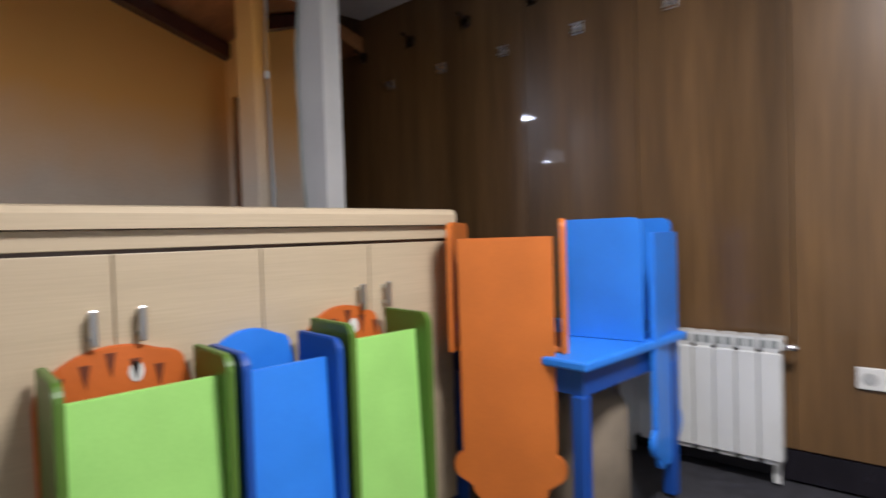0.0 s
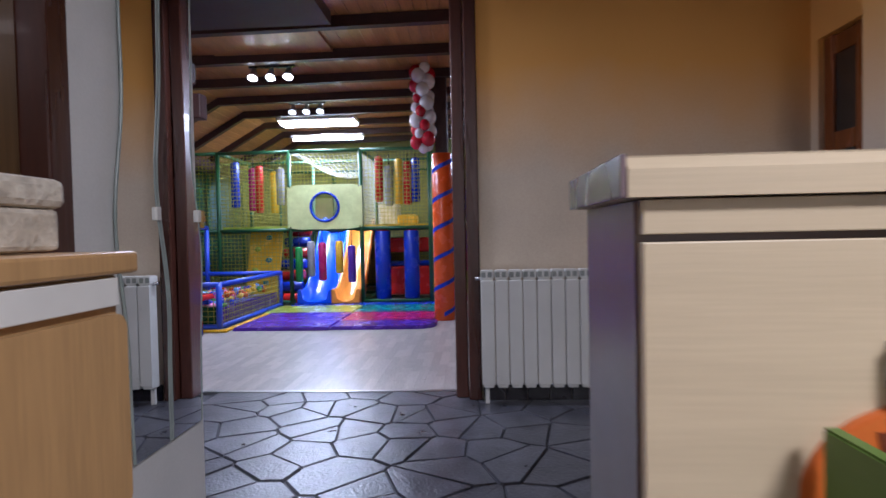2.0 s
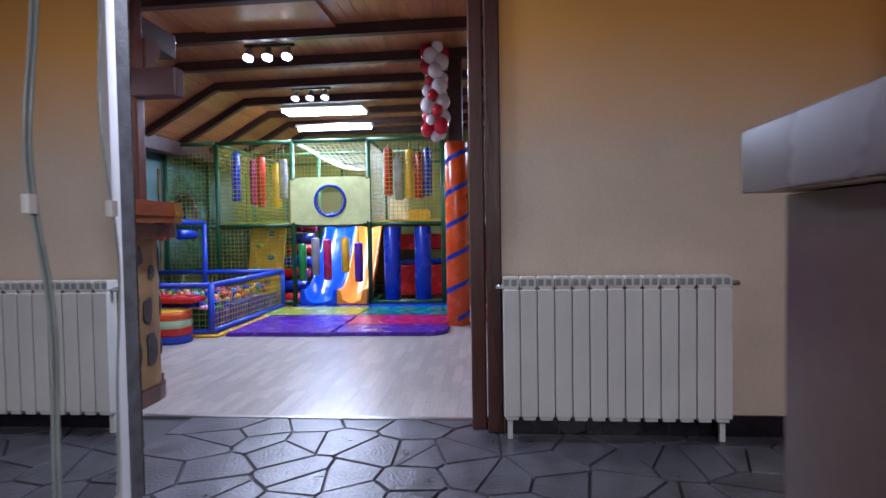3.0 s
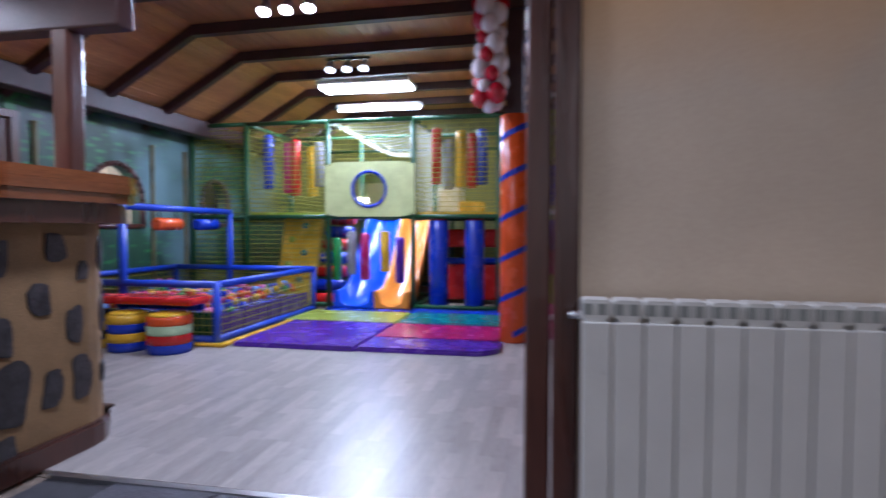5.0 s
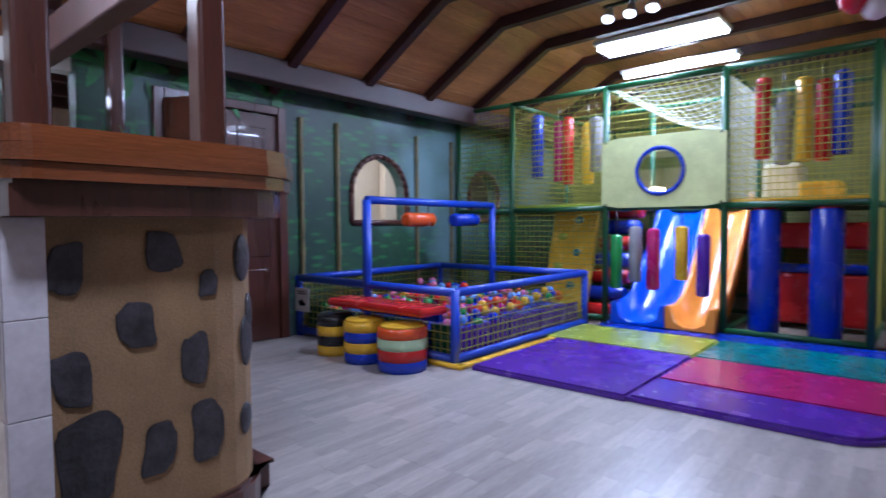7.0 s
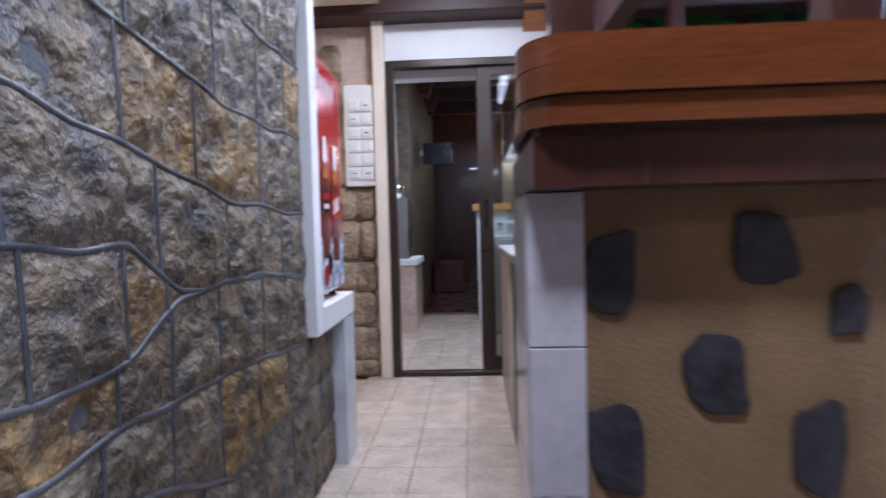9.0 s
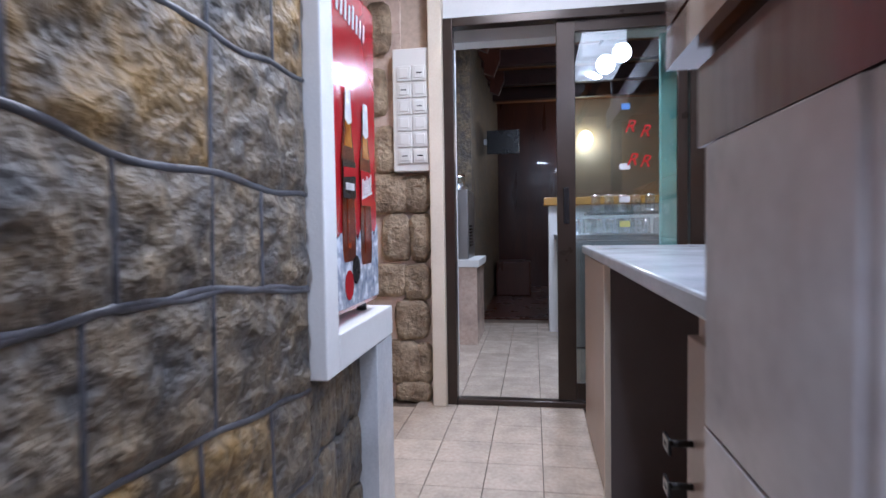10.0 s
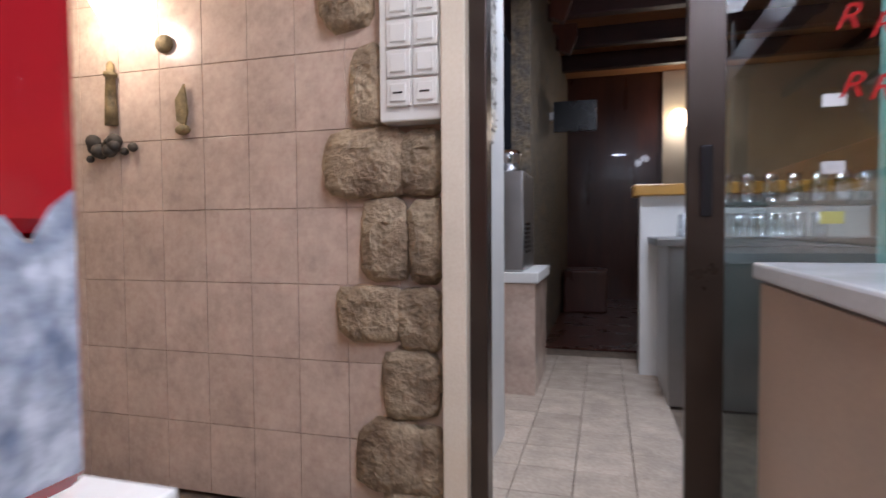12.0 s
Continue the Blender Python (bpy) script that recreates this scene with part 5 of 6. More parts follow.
# ---- things: passage, alcove, bar kitchen ----
fn = B()
box(fn, -2.954, -2.885, -2.302, -2.224, 0.584, 2.25, bevel=0.004)
structure("niche_frame", fn, WHITE, "white plastered frame at the end of the stone wall", "trim")
ledge = empty("fridge_ledge", "white tiled ledge carrying the drinks fridge", "ledge", at=(-2.6, -2.6, 0))
child("slab", box(B(), -2.954, -2.3, -2.783, -2.304, 0.584, 0.672, bevel=0.004), WHITE, ledge)
child("leg", box(B(), -2.952, -2.32, -2.781, -2.61, 0.0, 0.582, bevel=0.003), material("white_marble_tile", (0.62, 0.65, 0.68), 0.2, vary=0.12, scale=5, grain=0.2), ledge, "pale marble side panel")
ref = empty("drinks_fridge", "red drinks fridge with pictured cola bottles on its door", "fridge", at=(-2.6, -2.56, 0.72))
FR = material("red_fridge_paint", (0.42, 0.012, 0.018), 0.15, vary=0.05, scale=5, coat=0.4)
child("body", box(B(), -2.878, -2.44, -2.715, -2.315, 0.715, 1.55, bevel=0.012), FR, ref)
fd = child("door", box(B(), -2.93, -2.88, -2.72, -2.31, 0.89, 1.55, bevel=0.014), FR, ref)
child("lower_door", box(B(), -2.93, -2.88, -2.72, -2.31, 0.7, 0.886, bevel=0.014), FR, ref)
for fy in (-2.67, -2.36):
    child("foot", cyl(B(), (-2.89, fy, 0.674), (-2.89, fy, 0.72), 0.016, 10), BLACKV, ref)


def print_shape(pts, mt, name, depth, label=""):
    b = B()
    slab(b, [(-y, z) for y, z in pts], Matrix.Translation((-2.9305 - depth, 0, 0)) @ Matrix(((0, 0, 1, 0), (-1, 0, 0, 0), (0, 1, 0, 0), (0, 0, 0, 1))), 0.0015)
    return child(name, b, mt, ref, label)


ICE = material("ice_print", (0.62, 0.65, 0.7), 0.25, vary=0.3, scale=28, grain=0.6, grain_scale=70, second=(0.2, 0.24, 0.32))
COLA = material("cola_print", (0.03, 0.006, 0.004), 0.2, vary=0.3, scale=14, second=(0.16, 0.03, 0.008))
REDGLOW = material("lit_cola_print", (0.22, 0.035, 0.006), 0.2, vary=0.3, scale=18, second=(0.08, 0.012, 0.004))
AMBER = material("amber_print", (0.5, 0.2, 0.02), 0.2, vary=0.2, scale=20, second=(0.2, 0.05, 0.01))
CAPW = material("white_bottle_print", (0.75, 0.74, 0.72), 0.25, vary=0.08, scale=20)
ice = [(-2.325, 0.715)] + [(-2.325 - 0.385 * i / 22, 0.9 + 0.018 * math.sin(i * 2.1) + 0.012 * math.sin(i * 0.9 + 1)) for i in range(23)] + [(-2.71, 0.715)]
print_shape(ice, ICE, "ice_print", 0.0015, "printed ice heap")
for cy, zb, labelm in ((-2.45, 0.83, BLACKV), (-2.595, 0.815, FR)):
    prof = [(0.0, 0.04), (0.03, 0.05), (0.1, 0.05), (0.155, 0.043), (0.2, 0.047), (0.25, 0.049), (0.29, 0.044), (0.33, 0.032), (0.37, 0.024), (0.42, 0.021)]
    print_shape([(cy - r, zb + z) for z, r in prof] + [(cy + r, zb + z) for z, r in prof[::-1]], COLA, "bottle_print", 0.003, "printed cola bottle")
    print_shape([(cy - r * 0.6, zb + z) for z, r in prof[1:5]] + [(cy + r * 0.3, zb + z) for z, r in prof[4:0:-1]], REDGLOW, "bottle_shine_print", 0.0045)
    print_shape([(cy - r * 0.7, zb + z) for z, r in prof[6:9]] + [(cy + r * 0.6, zb + z) for z, r in prof[8:5:-1]], AMBER, "neck_print", 0.0045)
    print_shape([(cy - 0.024, zb + 0.355), (cy - 0.019, zb + 0.435), (cy - 0.012, zb + 0.44), (cy + 0.012, zb + 0.44), (cy + 0.019, zb + 0.435), (cy + 0.024, zb + 0.355), (cy, zb + 0.345)], CAPW, "cap_print", 0.006)
    print_shape([(cy - 0.047, zb + 0.16), (cy - 0.049, zb + 0.255), (cy + 0.049, zb + 0.255), (cy + 0.047, zb + 0.16)], labelm, "label_print", 0.006)
    if labelm is FR:
        for k in range(7):
            w0, lift = cy + 0.042 - 0.0125 * k, 0.008 * (k % 3 == 0)
            print_shape([(w0, zb + 0.185 + 0.003 * k), (w0 - 0.004, zb + 0.225 + lift + 0.003 * k), (w0 - 0.009, zb + 0.225 + lift + 0.003 * k), (w0 - 0.006, zb + 0.185 + 0.003 * k)], CAPW, "script_print", 0.0075, "white slanted mark")
        print_shape([(cy + 0.046, zb + 0.176), (cy - 0.046, zb + 0.196), (cy - 0.046, zb + 0.203), (cy + 0.046, zb + 0.183)], CAPW, "script_print", 0.0075, "white underline mark")
    else:
        for k in range(4):
            w0 = cy + 0.03 - 0.017 * k
            print_shape([(w0, zb + 0.18), (w0, zb + 0.198), (w0 - 0.012, zb + 0.198), (w0 - 0.012, zb + 0.18)], CAPW, "script_print", 0.0075, "white small mark")
        print_shape([(cy + 0.044, zb + 0.21), (cy + 0.044, zb + 0.235), (cy - 0.044, zb + 0.24), (cy - 0.044, zb + 0.218)], FR, "script_print", 0.0075, "red mark on the black band")
for k in range(8):
    w0 = -2.385 - 0.03 * k
    print_shape([(w0, 1.44 - 0.002 * k), (w0 - 0.008, 1.49 + 0.012 * (k in (0, 4)) - 0.002 * k), (w0 - 0.02, 1.49 + 0.012 * (k in (0, 4)) - 0.002 * k), (w0 - 0.013, 1.44 - 0.002 * k)], CAPW, "script_print", 0.003, "white slanted mark")
for cy, cz, mt in ((-2.44, 0.77, FR), (-2.5, 0.805, BLACKV)):
    print_shape([(cy + 0.032 * math.cos(a * 0.393), cz + 0.038 * math.sin(a * 0.393)) for a in range(16)], mt, "cap_disc_print", 0.004 if mt is FR else 0.003)

# alcove wall: switch box, stones, wall decorations
sbx = empty("switch_box", "white box of twelve light switches on the wall", "switch box", at=(-2.78, -3.9, 1.2))
child("backing", box(B(), -2.885, -2.69, -3.97, -3.89, 1.2, 1.82, bevel=0.006), PLASTIC, sbx)
for i in range(2):
    for k in range(6):
        x0 = -2.868 + i * 0.08
        z0 = 1.24 + k * 0.083
        q = child("switch", box(B(), x0, x0 + 0.072, -3.889, -3.878, z0, z0 + 0.075, bevel=0.003), PLASTIC, sbx)
        child("rocker", box(B(), x0 + 0.012, x0 + 0.06, -3.8785, -3.872, z0 + 0.012, z0 + 0.063, bevel=0.003), PLASTIC, sbx)
        if k < 1 or (k > 2 and (i + k) % 2):
            child("mark", box(B(), x0 + 0.022, x0 + 0.05, -3.8715, -3.871, z0 + 0.034, z0 + 0.039), BLACKV, sbx, "small dark unreadable mark")
c = copy_thing(sbx, at(0, 0, 0))
c.matrix_basis = pose(-2.915, -4.3, 1.2, 0, 0, 90)


def rough_stone(cx, cz, hw, hh, depth, m, seed):
    """A weathered block standing proud of a wall that faces +y."""
    r = random.Random(seed)
    b = B()
    n = 14
    rings = []
    for s, d in ((1.0, 0.0), (0.97, 0.55), (0.8, 0.9), (0.45, 1.0)):
        ring = []
        for i in range(n):
            a = 2 * math.pi * i / n
            ca, sa = math.cos(a), math.sin(a)
            q = r.uniform(0.9, 1.06)
            ring.append(b.verts.new((cx + hw * s * q * math.copysign(abs(ca) ** 0.55, ca), depth * d * r.uniform(0.8, 1.1), cz + hh * s * q * math.copysign(abs(sa) ** 0.55, sa))))
        rings.append(ring)
    for r0, r1 in zip(rings, rings[1:]):
        for i in range(n):
            j = (i + 1) % n
            b.faces.new((r0[i], r0[j], r1[j], r1[i])).smooth = True
    b.faces.new(rings[-1])
    bmesh.ops.transform(b, matrix=m, verts=b.verts)
    return b


PSTONE = material("pale_rough_stone", (0.42, 0.33, 0.22), 0.75, vary=0.25, scale=9, grain=0.6, grain_scale=45, bump=1.6, second=(0.17, 0.115, 0.07), piece=0.2)
for i, (cx, cz, hw, hh) in enumerate(((-2.56, 1.62, 0.09, 0.13), (-2.63, 1.32, 0.06, 0.13), (-2.62, 1.09, 0.15, 0.11), (-2.8, 1.09, 0.07, 0.1), (-2.68, 0.86, 0.08, 0.13), (-2.81, 0.86, 0.06, 0.13), (-2.63, 0.64, 0.12, 0.09), (-2.79, 0.63, 0.08, 0.1),
                                          (-2.76, 0.43, 0.1, 0.11), (-2.7, 0.2, 0.13, 0.12), (-2.82, 0.2, 0.05, 0.11), (-2.76, 0.05, 0.1, 0.06), (-2.6, 1.95, 0.08, 0.14))):
    child("stone", rough_stone(cx, cz, hw, hh, 0.05, at(0, -3.965, 0), i), PSTONE, wall_tile)
# small plaster wall ornaments
orn = material("gilt_plaster", (0.3, 0.22, 0.1), 0.6, vary=0.3, scale=30, bump=0.8)
o = empty("lighthouse_ornament", "small plaster lighthouse on rocks fixed to the tiles", "wall ornament", at=(-1.670, -3.95, 1.2))
child("tower", lathe(B(), (-1.670, -3.945, 1.260), (-1.670, -3.945, 1.480), [(0, 0.022), (0.3, 0.02), (0.75, 0.016), (0.76, 0.022), (0.82, 0.022), (0.83, 0.013), (0.95, 0.013), (1, 0.003)], 12), orn, o)
rk = B()
rnd = random.Random(2)
for k in range(16):
    ball(rk, (-1.670 + rnd.uniform(-0.09, 0.09), -3.95 + rnd.uniform(0, 0.02), 1.190 + rnd.uniform(-0.05, 0.04)), rnd.uniform(0.012, 0.026), seg=8)
child("rocks", rk, material("dark_plaster", (0.08, 0.065, 0.05), 0.7, vary=0.3, scale=40), o)
o = empty("shell_ornament", "small gilt shell fixed to the tiles", "wall ornament", at=(-1.890, -3.95, 1.520))
child("shell", ball(B(), (-1.890, -3.953, 1.520), 0.035, 1, 0.5, 0.9, 12), orn, o)
o = empty("boat_ornament", "small brown sailing boat fixed to the tiles", "wall ornament", at=(-1.970, -3.95, 1.300))
b = B()
slab(b, [(0, 0), (0.03, 0.02), (0.035, 0.09), (0.0, 0.14), (-0.012, 0.05)], at(-1.970, -3.945, 1.240, ALONG_X), 0.012, bevel=0.003)
ball(b, (-1.960, -3.95, 1.230), 0.03, 1, 0.5, 0.6, 10)
child("boat", b, orn, o)
wlp = empty("wall_lamp", "lit shell-shaped wall lamp above the ornaments", "wall lamp", at=(-1.720, -3.9, 1.6))
child("shade", lathe(B(), (-1.720, -3.92, 1.58), (-1.720, -3.92, 1.7), [(0, 0.03), (0.6, 0.07), (1, 0.09)], 16), WARMBULB, wlp)

# sliding glass door
sd = empty("door_sliding", "sliding glass door in a dark brown metal frame", "door", at=(-3.5, -3.93, 0))
sd["kind"] = "structure"
BRONZE = material("dark_bronze_aluminium", (0.05, 0.034, 0.025), 0.3, metal=0.4, vary=0.1, scale=8)
fr = B()
box(fr, -3.0, -2.95, -3.97, -3.9, 0, 1.96, bevel=0.004)
box(fr, -4.2, -4.13, -3.97, -3.9, 0, 1.96, bevel=0.004)
box(fr, -4.13, -3.0, -3.97, -3.9, 1.915, 1.96, bevel=0.004)
box(fr, -4.13, -3.0, -3.965, -3.905, 0.0, 0.03, bevel=0.004)
child("door_frame", fr, BRONZE, sd)
lf = B()
box(lf, -3.6, -3.51, -3.955, -3.925, 0.035, 1.912, bevel=0.003)
box(lf, -4.125, -4.08, -3.955, -3.925, 0.035, 1.912, bevel=0.003)
box(lf, -4.08, -3.6, -3.952, -3.928, 0.035, 0.12)
box(lf, -4.08, -3.6, -3.952, -3.928, 1.86, 1.912)
child("leaf", lf, BRONZE, sd)
pg = child("pane", box(B(), -4.08, -3.6, -3.943, -3.937, 0.12, 1.86), PANE, sd)
pg.visible_shadow = False
child("handle", box(B(), -3.57, -3.54, -3.924, -3.916, 0.92, 1.1, bevel=0.004), BLACKV, sd, "black pull recess")
for mz, w_, col_ in ((1.47, 0.04, (0.1, 0.25, 0.6)), (1.18, 0.05, (0.7, 0.7, 0.7)), (1.02, 0.05, (0.7, 0.7, 0.7)), (0.9, 0.05, (0.6, 0.6, 0.2))):
    child("sticker", box(B(), -3.86, -3.86 + w_, -3.936, -3.935, mz, mz + 0.03), material("sticker_paint", col_, 0.4), sd)
for lx, lz in ((-3.83, 1.36), (-3.9, 1.335), (-3.84, 1.2), (-3.9, 1.19)):
    tx = bpy.data.curves.new("letter", "FONT")
    tx.body, tx.size, tx.shear, tx.extrude = "R", 0.085, 0.4, 0.0006
    tx.materials.append(RED)
    lo = new("letter", tx)
    lo.parent = sd
    lo.matrix_parent_inverse = Matrix.Translation(sd.location).inverted()
    lo.matrix_basis = pose(lx, -3.9345, lz, 90, 0, 180)

# worktop and cupboard of the bar kitchen
GREYTOP = material("grey_worktop", (0.5, 0.53, 0.57), 0.18, vary=0.05, scale=5, grain=0.15, grain_scale=120)
wt = tagged(part("worktop", box(B(), -4.27, -3.61, -3.7, -1.635, 0.785, 0.82, bevel=0.006), GREYTOP), "long pale grey worktop behind the bar", "worktop")
cu = empty("under_counter_cabinet", "beige cupboard below the grey worktop", "cabinet", at=(-3.9, -3.4, 0))
BEIGE = material("beige_laminate", (0.36, 0.27, 0.21), 0.35, vary=0.05, scale=5, grain=0.15)
# beige box; the shade on its near side is put into the dark colour
child("body", box(B(), -4.26, -3.64, -3.69, -2.98, 0.0, 0.783), material("shaded_beige_side", (0.13, 0.105, 0.1), 0.4, vary=0.06), cu, "beige side panel coloured dark for its shade")
child("door", box(B(), -3.638, -3.622, -3.685, -2.995, 0.02, 0.778, bevel=0.002), BEIGE, cu)
# light reflection on the beige front, built as a pale strip
child("edge", box(B(), -3.64, -3.62, -2.99, -2.975, 0.0, 0.783), CREAM, cu, "pale strip for light reflected on the beige front")
near = empty("bar_cupboard", "beige cupboard with black keys under the grey worktop", "cabinet", at=(-3.9, -1.85, 0))
child("body", box(B(), -4.24, -3.662, -2.06, -1.64, 0.0, 0.783), BEIGE, near)
child("door", box(B(), -3.66, -3.642, -2.055, -1.645, 0.02, 0.73, bevel=0.003), BEIGE, near)
for kz in (0.56, 0.49):
    kb = B()
    cyl(kb, (-3.642, -2.02, kz), (-3.6, -2.02, kz), 0.006, 8)
    box(kb, -3.606, -3.6, -2.04, -2.0, kz - 0.014, kz + 0.014, bevel=0.003)
    child("key", kb, BLACKV, near, "black key in the lock")
# tiled back of the counter, wooden sill and glass bowls
for k in range(10):
    for q in range(2):
        y1 = -1.64 - k * 0.21
        child("tile", box(B(), -4.278, -4.262, y1 - 0.207, y1, 0.825 + q * 0.125, 0.947 + q * 0.125, bevel=0.002), WALLTILE, bar)
sill = B()
box(sill, -4.5, -4.262, -3.9, -1.72, 1.1965, 1.215, bevel=0.004)
box(sill, -4.26, -4.24, -3.9, -1.72, 1.095, 1.215, bevel=0.004)
tagged(part("sill_board", sill, material("honey_pine", (0.45, 0.2, 0.05), 0.25, vary=0.15, scale=5, grain=0.35, stretch=(3, 0.3, 3))), "honey coloured pine board on the counter wall", "board")
socket(pose(-4.255, -2.96, 1.01, 0, 0, 90) @ Matrix.Scale(0.8, 4), "white wall socket above the grey worktop")
BOWL = glass("bowl_glass", (0.97, 0.98, 0.98), 0.0, 0.14)
for k, (by, br_) in enumerate(((-3.72, 0.105), (-3.43, 0.12), (-3.17, 0.12))):
    b = B()
    prof = [(0.5 - 0.5 * math.cos(a), math.sin(a) * br_) for a in [0.15 + 2.25 * i / 12 for i in range(13)]]
    n = 24
    rings = []
    for s, r in prof:
        z = 1.2155 + 2 * br_ * (s - prof[0][0])
        rings.append([b.verts.new((-4.3 + r * math.cos(2 * math.pi * i / n), by + r * math.sin(2 * math.pi * i / n), z)) for i in range(n)])
    for r0, r1 in zip(rings, rings[1:]):
        for i in range(n):
            j = (i + 1) % n
            b.faces.new((r0[i], r0[j], r1[j], r1[i])).smooth = True
    b.faces.new(rings[0])
    tagged(part("glass_bowl", b, BOWL), "round clear glass bowl standing on the pine board", "bowl", "glass bowls")
# plant leaves seen behind the bowls
pl = empty("leafy_plant", "narrow green leaves growing behind the counter", "plant", at=(-4.62, -3.6, 1.1))
rnd = random.Random(4)
child("planter", box(B(), -4.7, -4.52, -3.84, -3.0, 0.0, 1.1, bevel=0.01), DARKWOOD, pl)
for k in range(60):
    b = B()
    L, W = rnd.uniform(0.16, 0.32), rnd.uniform(0.012, 0.022)
    slab(b, [(0, 0), (L * 0.3, W), (L, 0), (L * 0.3, -W)], at(-4.6 + rnd.uniform(-0.06, 0.08), rnd.uniform(-3.8, -3.2), rnd.uniform(1.1, 1.42), ALONG_Y @ pose(0, 0, 0, rnd.uniform(-40, 40), 0, rnd.uniform(20, 160))), 0.0015)
    child("leaf", b, material("plant_green", (0.035, 0.3, 0.07), 0.4, vary=0.2, scale=20) if k == 0 else bpy.data.materials["plant_green"], pl)
dpanel = B()
box(dpanel, -4.62, -4.54, -3.62, -3.52, 1.2, 2.6, bevel=0.01)
structure("post_dark", dpanel, DARKWOOD, "dark wooden post behind the counter", "post")

# back room seen through the sliding door
structure("curtain", box(B(), -4.16, -4.07, -4.3, -4.26, 0.2, 1.95, bevel=0.01), material("turquoise_cloth", (0.3, 0.6, 0.55), 0.8, vary=0.1), "turquoise curtain beside the sliding door", "curtain")
structure("header_white", box(B(), -4.2, -2.9, -4.32, -4.2, 1.93, 2.2), WHITE, "white lintel behind the sliding door", "wall")
cm = empty("coffee_machine_ledge", "tiled ledge with a white slab", "ledge", at=(-2.7, -5.6, 0))
child("base", box(B(), -2.96, -2.61, -5.95, -5.36, 0.0, 0.6), WALLTILE, cm)
child("slab", box(B(), -2.98, -2.61, -5.97, -5.34, 0.602, 0.66, bevel=0.006), WHITE, cm)
mc = empty("coffee_machine", "tall grey steel drinks machine on the ledge", "machine", at=(-2.78, -5.6, 0.66))
child("body", box(B(), -2.9, -2.64, -5.8, -5.35, 0.662, 1.2, bevel=0.01), STEEL, mc)
child("hopper", lathe(B(), (-2.78, -5.55, 1.2), (-2.78, -5.55, 1.33), [(0, 0.07), (0.8, 0.08), (1, 0.07)], 16), CHROME, mc)
vg = B()
for k in range(7):
    box(vg, -2.906, -2.9, -5.6, -5.42, 0.76 + k * 0.025, 0.775 + k * 0.025)
child("vent", vg, BLACKV, mc)
bc = empty("back_counter", "white bar counter with a wooden top in the back room", "bar counter", at=(-3.9, -6.0, 0))
child("body", box(B(), -4.7, -3.52, -6.15, -5.95, 0.0, 1.08), WHITE, bc)
child("top", box(B(), -4.75, -3.48, -6.2, -5.9, 1.082, 1.15, bevel=0.008), material("yellow_pine", (0.5, 0.27, 0.06), 0.3, vary=0.1), bc)
child("shelf", box(B(), -4.7, -3.56, -5.945, -5.3, 0.8, 0.84, bevel=0.006), STEEL, bc)
child("cupboard", box(B(), -4.7, -3.62, -5.94, -5.35, 0.0, 0.795), STEEL, bc)
rnd = random.Random(6)
jar = empty("drinking_glass", "clear drinking glass standing upside down on the shelf", "glass", "glasses on the back shelf")
gb = B()
cyl(gb, (0, 0, 0), (0, 0, 0.12), 0.035, 14, 0.03)
part("glass", gb, glass("tumbler_glass", (0.92, 0.95, 0.97), 0.02, 0.3), jar)
jar.location = (-3.85, -5.7, 0.842)
for k in range(15):
    copy_thing(jar, at(-3.72 - 0.085 * (k % 8), -5.5 - 0.13 * (k // 8), 0.842))
gs = structure("glass_shelf", box(B(), -4.6, -3.75, -5.2, -5.0, 0.98, 1.0, bevel=0.003), STEEL, "steel shelf with glasses", "shelf")
for k in range(8):
    copy_thing(jar, at(-3.82 - 0.09 * k, -5.1, 1.001))
cn = empty("back_ceiling_lamp", "bright white lamp under the back room ceiling", "lamp", at=(-3.75, -5.2, 2.2))
child("bulb", ball(B(), (-4.06, -5.5, 2.2), 0.07), BULB, cn)
child("bulb", ball(B(), (-3.94, -5.5, 2.12), 0.07), BULB, cn)
child("rod", box(B(), -4.1, -3.9, -5.53, -5.47, 2.26, 2.75), BLACKV, cn)
ws = empty("sconce", "small lit white wall sconce in the back room", "wall lamp", at=(-4.15, -9.5, 2.16))
child("shade", ball(B(), (-4.15, -9.49, 2.16), 0.1, 1, 0.6, 1.2), WARMBULB, ws)
for k in range(4):
    bb = B()
    slab(bb, [(0, 0), (0.05, -0.06), (0.05, -0.16), (0.14, -0.2), (0.2, -0.05), (0.2, 0.05), (0, 0.05)], at(-2.9, -4.9 - k * 0.75, 2.5, pose(0, 0, 0, 0, 0, 180) @ ALONG_X), 0.07, bevel=0.006)
    tagged(part("bracket", bb, DARKWOOD), "dark carved roof bracket in the back room", "bracket", "carved brackets", "structure")
tv = empty("television", "dark wall television high in the back room", "television", at=(-3.0, -7.2, 1.9))
child("screen", box(B(), -3.25, -2.9, -7.25, -7.2, 1.7, 1.95, pose(0, 0, 0)), BLACKV, tv)
child("bracket", box(B(), -2.9, -2.87, -7.24, -7.18, 1.8, 1.86), STEEL, tv)
tagged(part("bench", box(B(), -3.35, -2.9, -8.9, -8.4, 0.0, 0.45, bevel=0.02), DARKWOOD), "dark wooden bench in the back room", "bench")

# ---- pieces: paving, planks, tiles, field stones ----


